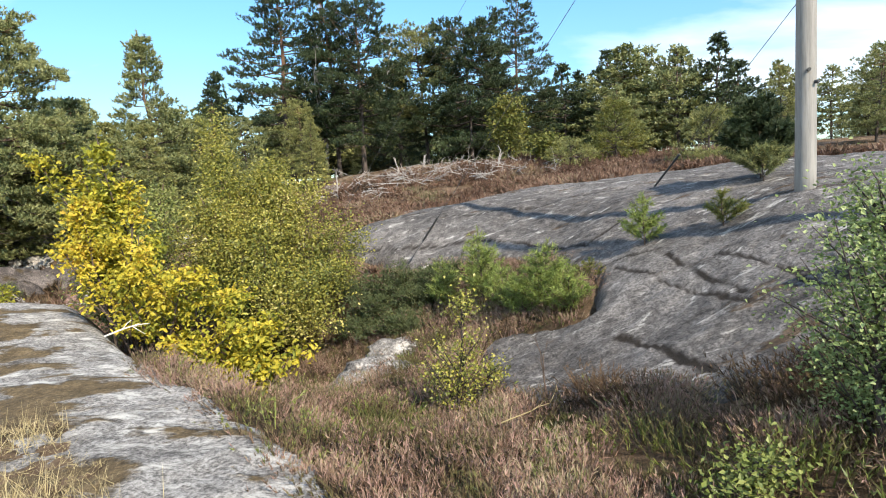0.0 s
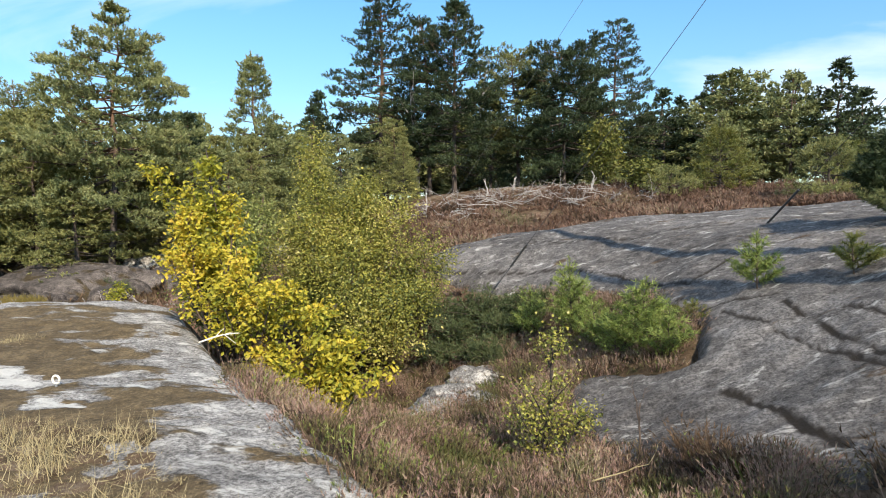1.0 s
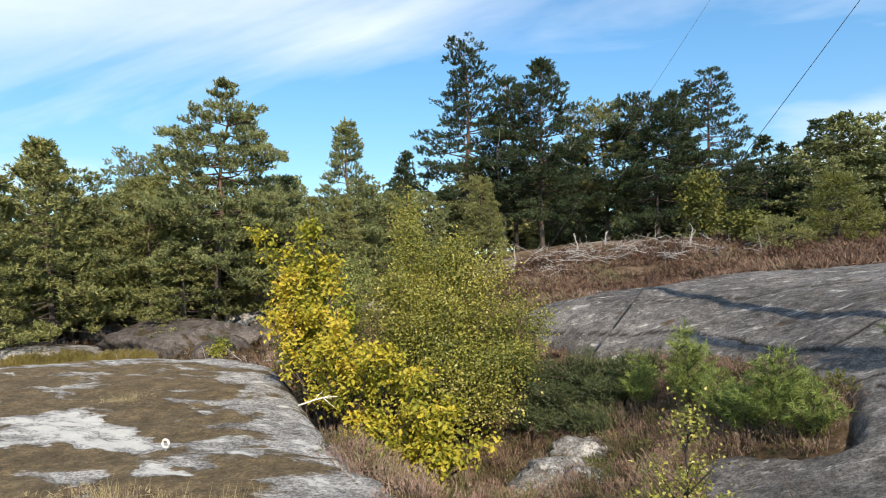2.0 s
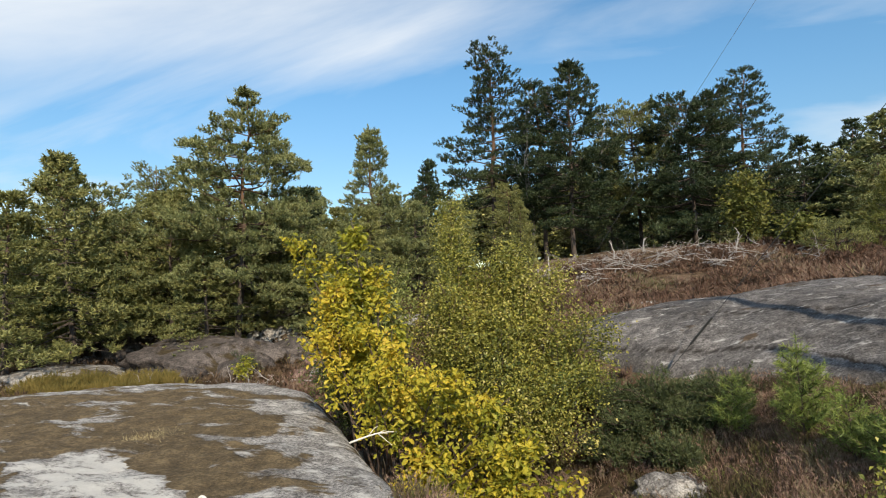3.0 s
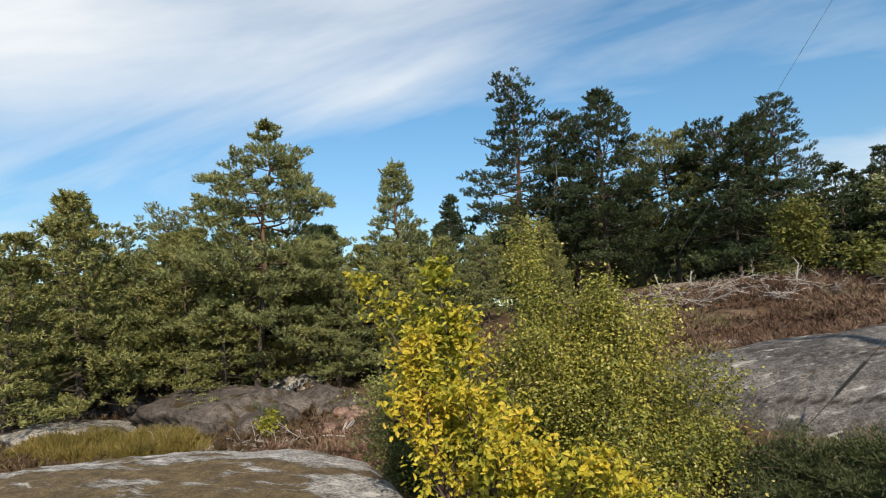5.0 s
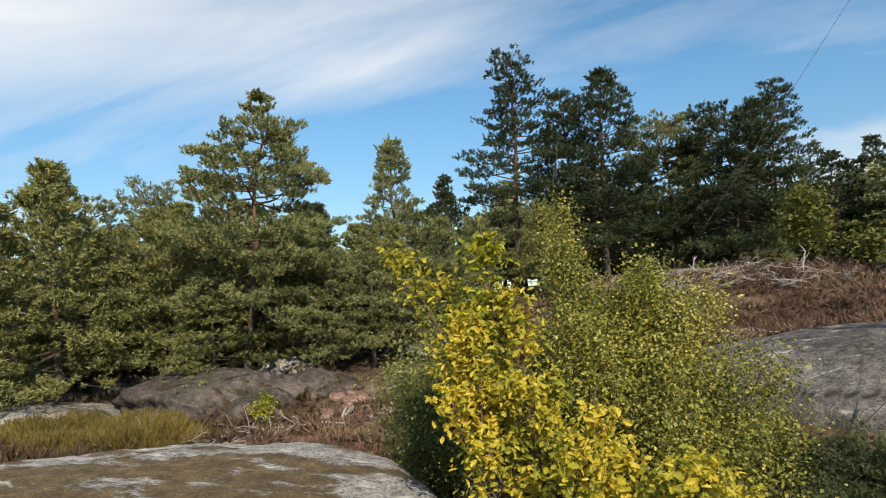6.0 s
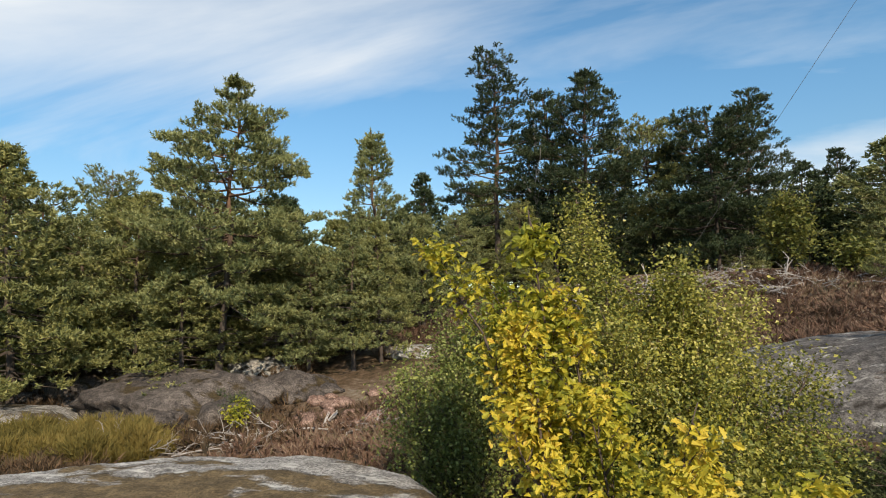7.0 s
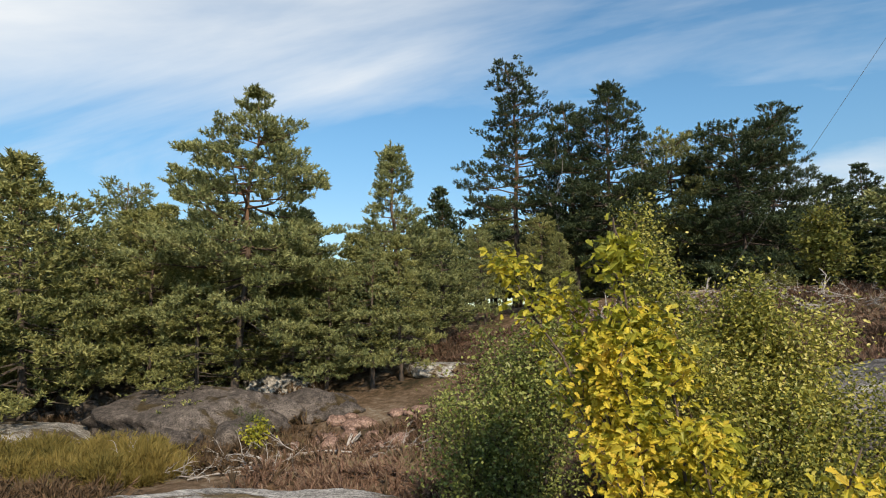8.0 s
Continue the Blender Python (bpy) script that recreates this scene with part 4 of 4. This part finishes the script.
def heath(name, rng, p, mat, label, category, tall_m, per, width, spread, side=0.12, branch=True):
    """A stand of low plants: upright sprigs, with side shoots along each of them."""
    s = Soup()
    at = np.repeat(stand(p), per, 0)
    out = rng.normal(size=(len(at), 3)) * [spread, spread, 0]
    at = at + out * 0.35
    size = tall_m * np.repeat(rng.uniform(0.55, 1.25, len(p)), per)[:, None] * (0.4 + 0.9 * smooth(0.5 + 0.7 * ripple(at[:, 0], at[:, 1], 0.42, 7.0))[:, None])
    up = np.column_stack([out[:, :2] * 1.6, np.ones(len(at))])
    up /= np.linalg.norm(up, axis=1)[:, None]
    tip = at + up * size
    w = np.cross(up, unit(rng, len(at)))
    w /= np.linalg.norm(w, axis=1)[:, None]
    v = np.stack([at - w * width / 2, at + w * width / 2, tip], 1).reshape(-1, 3)
    s.add(v, np.arange(len(v)).reshape(-1, 3))
    if branch:
        for t in (0.45, 0.7, 0.92):
            blades(s, rng, at + up * size * t, up, 4, side * tall_m / 0.25, width * 1.1, 0.33)
    return tagged(part(name, s, mat), label, category, kind="stuff")


rng = np.random.default_rng(5)
gully = lambda x, y: bare(x, y) < -0.02
heath("heather", rng, scatter(rng, 3000, (-3.2, 1.2, 4.5, 10.5), lambda x, y: gully(x, y) & (ripple(x, y, 0.42, 6.0) > -0.62)), HEATHER, "flowering heather fading to pink and brown", "heather", 0.21, 20, 0.007, 0.24, 0.055)
heath("bilberry_sprigs", rng, scatter(rng, 900, (-3.2, 1.2, 4.5, 10.5), lambda x, y: gully(x, y) & (ripple(x, y, 0.8, 9.0) > 0.2)), BIRCH_GREEN, "patches of green bilberry among the heather", "bilberry", 0.19, 14, 0.01, 0.35, 0.06)
heath("dry_heather", rng, np.concatenate([scatter(rng, 230, (1.2, 2.6, 2.7, 4.6), lambda x, y: np.hypot((x - 1.85) / 0.42, (y - 3.9) / 0.5) < 1), scatter(rng, 60, (2.3, 2.2, 3.6, 3.3), lambda x, y: bare(x, y) < 0.15)]), HEATHER_BROWN, "dense brown dry heather clump on the rock edge", "heather", 0.28, 20, 0.007, 0.32, 0.06)
heath("far_heather", rng, scatter(rng, 4000, (-12, 10, 12, 26.5), lambda x, y: (bare(x, y) < -0.1) & ((y > 14) | (x < -1)) & (ripple(x, y, 1.6, 2.0) > -0.6) & (np.hypot((x + 11) / 2.2, (y - 19.5) / 3.2) > 1)), FAR_HEATHER, "reddish brown heather carpet", "heather", 0.26, 9, 0.03, 0.5, 0.16)
heath("west_heather", rng, scatter(rng, 2600, (-26, 8.5, -7, 22), lambda x, y: (bare(x, y) < -0.1) & (ripple(x, y, 2.6, 3.0) > -0.05) & (np.hypot((x + 11) / 2.2, (y - 19.5) / 3.2) > 1)), HEATHER_BROWN, "brown heather under the pines", "heather", 0.3, 7, 0.035, 0.5, 0.16)
heath("olive_grass", rng, scatter(rng, 1500, (-20.5, 12, -13.6, 16), lambda x, y: np.hypot((x + 16.8) / 3.0, (y - 13.9) / 1.4) < 1), GRASS_OLIVE, "olive-brown tufted grass and low sprigs in the hollow", "grass", 0.44, 14, 0.02, 0.35, 0.12)


# ---------------------------------------------------------------- poles and stays
def pole(x, y, height, label):
    z = z_at(x, y)
    e = empty("utility_pole", x, y, z, label, "utility pole", "power line poles")
    s = Soup()
    n = 14
    s.tube(np.column_stack([np.linspace(0, 0.0, n), np.zeros(n), np.linspace(-0.4, height, n)]), np.linspace(0.122, 0.095, n), 20)
    shaft = part("pole_shaft", s, POLE_WOOD, e, smooth=True)
    for hz, a in ((1.45, -1.9), (1.3, -1.2)):
        b = Soup()
        d = np.array([math.cos(a), math.sin(a), 0])
        b.tube(np.array([d * 0.12 + [0, 0, hz], d * 0.17 + [0, 0, hz]]), (0.022, 0.022), 8)
        part("bolt", b, DARK_STEEL, shaft, "dark steel bolt")
    return z + height


POLE_TOP = pole(4.95, 6.65, 7.0, "weathered grey wooden utility pole standing on bare rock")
pole(6.6, 2.2, 7.0, "weathered grey wooden pole, twin of the line support")


def stay(a, b, guard_from, guard_to, label):
    """A steel stay from its anchor in the rock, with a dark guard tube over its lower end."""
    a, b = np.array(a), np.array(b)
    e = empty("stay_wire", *a, label, "stay wire", "pole stays")
    d = b - a
    ln = np.linalg.norm(d)
    w = Soup()
    w.tube(np.array([d * 0, d * 0.5 - [0, 0, 0.02], d]), (0.005, 0.005, 0.005), 5)
    wire = part("wire", w, DARK_STEEL, e)
    g = Soup()
    g.tube(np.array([d / ln * guard_from, d / ln * guard_to]), (0.02, 0.02), 8)
    part("guard_tube", g, DARK_STEEL, wire, "dark guard tube")
    k = Soup()
    k.tube(np.array([d / ln * -0.15, d / ln * 0.12]), (0.016, 0.016), 8)
    part("anchor_rod", k, STEEL, e)


stay((-0.67, 10.85, z_at(-0.67, 10.85)), (4.95, 6.65, POLE_TOP - 0.6), 0.9, 1.5, "steel stay wire anchored in rock with a dark guard")
stay((-3.7, 17.38, z_at(-3.7, 17.38)), (8.7, 17.2, 18.0), 0.0, 0.8, "long steel stay wire rising over the wood")
stay((4.44, 10.75, z_at(4.44, 10.75)), (6.6, 2.2, 7.6), 0.0, 1.0, "steel stay wire anchored behind the seedlings")


# ---------------------------------------------------------------- dead wood and stones
def branchy(soup, rng, o, d, length, radius, depth):
    e = np.asarray(o) + np.asarray(d) * length
    line = bent(rng, o, e, 6, 0.03 * length, 0.035 * length)
    soup.tube(line, np.linspace(radius, radius * 0.35, 6), 5 if depth else 4)
    if depth:
        for _ in range(4):
            k = rng.integers(1, 6)
            dd = np.asarray(d) + rng.normal(size=3) * 0.6
            branchy(soup, rng, line[k], dd / np.linalg.norm(dd), length * rng.uniform(0.25, 0.55), radius * 0.5, depth - 1)


def dead_branch(x, y, length, turn, tilt, seed, label, radius=0.03, lift=0.05, depth=2, mat=DEAD_WOOD, name="dead_branch", group="felled branches"):
    rng = np.random.default_rng(seed)
    e = empty(name, x, y, z_at(x, y) + lift, label, "dead wood", group)
    s = Soup()
    branchy(s, rng, (0, 0, 0), (math.cos(turn) * math.cos(tilt), math.sin(turn) * math.cos(tilt), math.sin(tilt)), length, radius, depth)
    part("wood", s, mat, e, smooth=True)


rng = np.random.default_rng(21)
for k in range(95):
    x, y = rng.uniform(-6.5, 4.5), rng.uniform(22.6, 26.4)
    dead_branch(x, y, rng.uniform(0.5, 1.5), rng.uniform(0, 6.28), rng.uniform(-0.05, 0.25), 200 + k, "grey dead branch in a heap of felled brushwood", 0.021, 0.17)
for k, (x, y) in enumerate([(-0.94, 26.2), (-2.1, 25.6), (2.4, 24.8), (-4.6, 24.0)]):
    dead_branch(x, y, 0.8, 0.4, 1.45, 300 + k, "broken upright grey stump", 0.05, 0, 1, name="dead_stump", group="grey stumps")
for k in range(30):
    t = k / 29
    x, y = -14.7 + 5.2 * t + rng.normal() * 0.3, 13.6 + 2.0 * t + rng.normal() * 0.3
    dead_branch(x, y, rng.uniform(0.5, 1.2), rng.uniform(-0.4, 0.6) + (math.pi if rng.uniform() < 0.4 else 0), rng.uniform(-0.05, 0.3), 330 + k, "tangled grey dead branch on the hollow floor", 0.02, 0.05)
dead_branch(-12.2, 15.0, 1.9, 0.3, 0.05, 360, "long bleached root lying across the hollow", 0.06, 0.1, 1)
dead_branch(-10.7, 15.4, 0.7, 1.0, 0.6, 361, "forked bleached root standing in the hollow", 0.06, 0.05, 1)
dead_branch(-6.6, 31.4, 8.0, 1.2, 1.5, 365, "bare grey dead pine among the living trees", 0.12, -0.1, 3, name="dead_tree", group="dead trees")
dead_branch(1.25, 4.35, 0.45, 1.9, 1.1, 370, "bare dark twig standing from the heather", 0.012, 0, 2, TWIG, name="bare_twig", group="bare twigs")
dead_branch(0.75, 3.2, 0.4, 0.3, 0.1, 371, "thin pale stalk lying in the heather", 0.006, 0.16, 1, GRASS_DRY, name="dry_stalk", group="bare twigs")
dead_branch(-3.95, 6.1, 0.5, 0.5, 0.15, 372, "bleached bent stick on the slab's edge", 0.014, 0.03, 1, DRIFT_STICK, name="bleached_stick", group="bleached sticks")


def lump(size, seed, step, sink):
    """A weathered lump: a ball pushed in and out by waves, with flattened faces."""
    u, v = np.meshgrid(np.linspace(0, 2 * np.pi, step * 2, endpoint=False), np.linspace(0.02, np.pi - 0.02, step))
    p = np.stack([np.cos(u) * np.sin(v), np.sin(u) * np.sin(v), np.cos(v)], -1)
    r = 1 + 0.22 * ripple(p[..., 0] + seed, p[..., 1] + p[..., 2] * 1.3, 0.5, seed) + 0.07 * ripple(p[..., 2] + p[..., 0] * 2, p[..., 1], 0.17, seed) + 0.035 * ripple(p[..., 0] + p[..., 2], p[..., 1] * 2, 0.07, seed)
    rng = np.random.default_rng(int(seed * 10))
    for n in unit(rng, 9):
        r = np.minimum(r, rng.uniform(0.68, 0.95) / np.maximum((p * n).sum(-1), 0.2))
    q = p * r[..., None] * np.array(size)
    q[..., 2] += size[2] * (1 - 2 * sink)
    w = step * 2
    i, j = np.meshgrid(np.arange(step - 1), np.arange(w), indexing="ij")
    a, b = i * w + j, i * w + (j + 1) % w
    s = Soup()
    s.add(q.reshape(-1, 3), np.concatenate([np.stack([a, a + w, b + w], -1).reshape(-1, 3), np.stack([a, b + w, b], -1).reshape(-1, 3)]))
    return s


def stone(name, x, y, size, seed, mat, label, category="rock", sink=0.42, step=22, blocks=0):
    e = empty(name, x, y, z_at(x, y), label, category)
    part("stone", lump(size, seed, step, sink), mat, e, smooth=True)
    rng = np.random.default_rng(int(seed * 100))
    for k in range(blocks):
        a = rng.uniform(-2.9, -0.2)
        bx, by = math.cos(a) * size[0] * rng.uniform(0.75, 1.05), math.sin(a) * size[1] * rng.uniform(0.75, 1.05)
        f = rng.uniform(0.16, 0.34)
        b = part("block", lump((size[0] * f, size[1] * f, size[2] * f * 1.3), seed + k + 0.37, 14, 0.3), mat, e, smooth=True)
        b.location = (bx, by, z_at(x + bx, y + by) - z_at(x, y))


stone("white_boulder", -0.8, 7.4, (0.62, 0.8, 0.3), 1.3, ROCK_WHITE, "low white lichen-crusted boulder in the heather", blocks=5)
stone("white_boulder", -0.6, 8.3, (0.5, 0.4, 0.24), 2.1, ROCK_WHITE, "grey-white boulder half sunk in heather")
stone("white_boulder", -0.4, 6.9, (0.42, 0.3, 0.16), 2.7, ROCK_WHITE, "small white stone in the heather")
# outcrops in the hollow, with the shade of the pines in their colour
stone("shaded_outcrop", -16.2, 17.7, (2.9, 2.1, 1.4), 3.4, ROCK_SHADED, "rock outcrop under a pine, its colour darkened for shade", sink=0.45, step=46, blocks=9)
stone("shaded_outcrop", -13.4, 19.0, (1.6, 0.8, 0.6), 4.2, ROCK_SHADED, "dark broken ledge of rock", sink=0.4, step=34, blocks=7)
stone("shaded_outcrop", -21.5, 19.5, (2.4, 1.5, 0.8), 5.1, ROCK_SHADED, "dark mossy rock hump", sink=0.45, step=34, blocks=5)
stone("pale_outcrop", -20.6, 15.4, (2.9, 1.9, 0.6), 6.3, ROCK_WHITE, "pale sunlit rock hump at the hollow's edge", sink=0.45, step=34, blocks=4)
stone("pale_outcrop", -16.0, 21.4, (1.5, 0.8, 0.5), 7.3, ROCK_WHITE, "pale rock ledge among the pines", sink=0.4, step=26)
stone("pale_outcrop", -9.8, 22.2, (2.0, 0.7, 0.3), 8.1, ROCK_PALE, "pale bare rock on the slope", sink=0.45, step=26)
stone("loose_stone", 3.9, 4.0, (0.28, 0.2, 0.12), 9.2, ROCK_WHITE, "pale loose stone on the slab", sink=0.3)
stone("loose_stone", -0.6, 16.6, (0.7, 0.5, 0.25), 9.9, ROCK_PALE, "pale stone at the heather's edge", sink=0.3)

rubble = np.random.default_rng(44)
for k in range(26):
    x, y, r = rubble.uniform(-12.0, -9.4), rubble.uniform(15.6, 18.6), rubble.uniform(0.09, 0.3)
    stone("rubble_stone", x, y, (r * 1.4, r, r * 0.7), 20.3 + k * 0.71, ROCK_RED, "reddish broken stone lying in the rubble slope", sink=0.3, step=10)
leafy("oak_seedling", -13.0, 15.6, z_at(-13.0, 15.6), "small yellow-green oak seedling in the hollow", "bush", OAK_GREEN, 81, [(0, 0, 0.8, 0.3), (0.25, 0.1, 0.6, 0.3), (-0.2, 0, 0.5, 0.3)], 0.09, OAK_SHAPE, TWIG, per=22, sub=14, droop=0.4, spray=0.07)

# the mat of dry moss and withered grass on the west slab
MAT = [(-1.5, 1.9), (-1.65, 2.4), (-2.15, 2.95), (-2.75, 3.4), (-3.3, 3.2), (-4.2, 3.3), (-4.5, 2.6), (-4.2, 1.2), (-2.6, 0.3), (-1.5, 0.7)]
mat_rng = np.random.default_rng(8)


def mat_edge(x, y):
    return inside(x, y, MAT) + 0.16 * ripple(x, y, 0.3, 2.0) + 0.06 * ripple(x, y, 0.1, 4.0)


def mat_height(x, y):
    return slab_height(SLAB_WEST, False)(x, y) + 0.03 * smooth(mat_edge(x, y) / 0.1) + 0.012 * ripple(x, y, 0.12, 1.0) - 0.03


moss_mat = part("moss_mat", grid_soup(np.arange(-4.9, -1.0, 0.04), np.arange(-0.1, 4.1, 0.04), mat_height, lambda x, y: mat_edge(x, y) > 0), SOIL, smooth=True)
tagged(moss_mat, "mat of dry brown moss lying on the pale slab", "moss")
straw = Soup()
p = scatter(mat_rng, 9500, (-4.6, -0.1, -1.0, 4.1), lambda x, y: mat_edge(x, y) > 0.02)
blades(straw, mat_rng, np.column_stack([p, mat_height(p[:, 0], p[:, 1])]), np.tile([0, 0, 0.6], (len(p), 1)), 2, 0.055, 0.0045, 0.9)
tagged(part("withered_grass", straw, GRASS_DRY), "short withered grass over the dry moss", "grass", kind="stuff")

# an iron ring bolt let into the west slab
ring = empty("ring_bolt", -4.1, 4.05, z_at(-5.05, 4.75), "pale galvanised ring bolt set in the slab", "ring bolt")
loop, shank = Soup(), Soup()
turn = np.linspace(0, 2 * np.pi, 25)
loop.tube(np.column_stack([0.038 * np.cos(turn), 0 * turn, 0.06 + 0.038 * np.sin(turn)]), np.full(25, 0.011), 8)
shank.tube(np.array([[0, 0, -0.05], [0, 0, 0.025]]), (0.012, 0.012), 8)
shank_ob = part("shank", shank, STEEL, ring)
part("loop", loop, DRIFT_STICK, shank_ob, "pale galvanised loop", smooth=True)

# low junipers and dry grass

def juniper(x, y, half, height, seed, label):
    rng = np.random.default_rng(seed)
    e = empty("juniper_bush", x, y, z_at(x, y), label, "bush", "junipers")
    s, w = Soup(), Soup()
    for _ in range(44):
        a, r = rng.uniform(0, 6.28), half * rng.uniform(0.3, 1)
        tip = np.array([math.cos(a) * r, math.sin(a) * r, height * rng.uniform(0.4, 1) * (1.1 - 0.5 * r / half)])
        br = bent(rng, (0, 0, 0), tip, 5, 0.1 * height, 0.02)
        w.tube(br, np.linspace(0.012, 0.003, 5), 4)
        q = rng.uniform(0.25, 1, 40)
        p = np.stack([np.interp(q, np.linspace(0, 1, 5), br[:, c]) for c in range(3)], 1) + rng.normal(size=(40, 3)) * 0.05
        blades(s, rng, p, np.tile(tip / np.linalg.norm(tip) * 0.6 + [0, 0, 0.3], (40, 1)), 5, 0.075, 0.014, 0.5)
    tagged(part("branchwork", w, TWIG, e), kind="stuff")
    tagged(part("foliage", s, JUNIPER, e), kind="stuff")


juniper(-0.6, 10.15, 0.85, 0.65, 1, "low spreading grey-green juniper below the slab")
juniper(-1.4, 10.5, 0.8, 0.6, 2, "low spreading juniper in the heather")
juniper(-0.2, 9.5, 0.6, 0.5, 3, "low spreading juniper in the heather")
juniper(-1.3, 9.4, 0.6, 0.5, 6, "low spreading juniper in the heather")
juniper(-0.9, 9.8, 0.8, 0.6, 7, "low spreading juniper in the heather")
juniper(0.2, 9.9, 0.7, 0.5, 8, "low spreading juniper below the slab")
juniper(-0.5, 8.9, 0.6, 0.45, 9, "low spreading juniper in the heather")
juniper(-14.3, 17.2, 0.7, 0.9, 4, "small olive juniper in the hollow")
juniper(-13.6, 16.6, 0.6, 0.8, 5, "small olive juniper in the hollow")


def grass_tuft(x, y, seed, size=0.3):
    rng = np.random.default_rng(seed)
    e = empty("grass_tuft", x, y, z_at(x, y) - 0.01, "tuft of pale dry grass on the moss", "grass", "dry grass tufts")
    s = Soup()
    at = rng.normal(size=(110, 3)) * [0.12, 0.12, 0]
    blades(s, rng, at, np.tile([0, 0, 1.0], (110, 1)), 1, size, 0.0045, 0.5)
    tagged(part("foliage", s, GRASS_DRY, e), kind="stuff")


for k, (x, y) in enumerate([(-1.6, 1.9), (-1.9, 2.1), (-2.0, 1.7), (-1.2, 1.5), (-2.4, 1.9), (-6.15, 5.64), (-1.5, 1.3), (-2.7, 2.5), (-6.3, 5.5), (-3.0, 2.8), (-3.35, 2.7), (-3.6, 2.9), (-2.5, 2.9)]):
    grass_tuft(x, y, 400 + k, 0.09 if k in (5, 8) else 0.24)
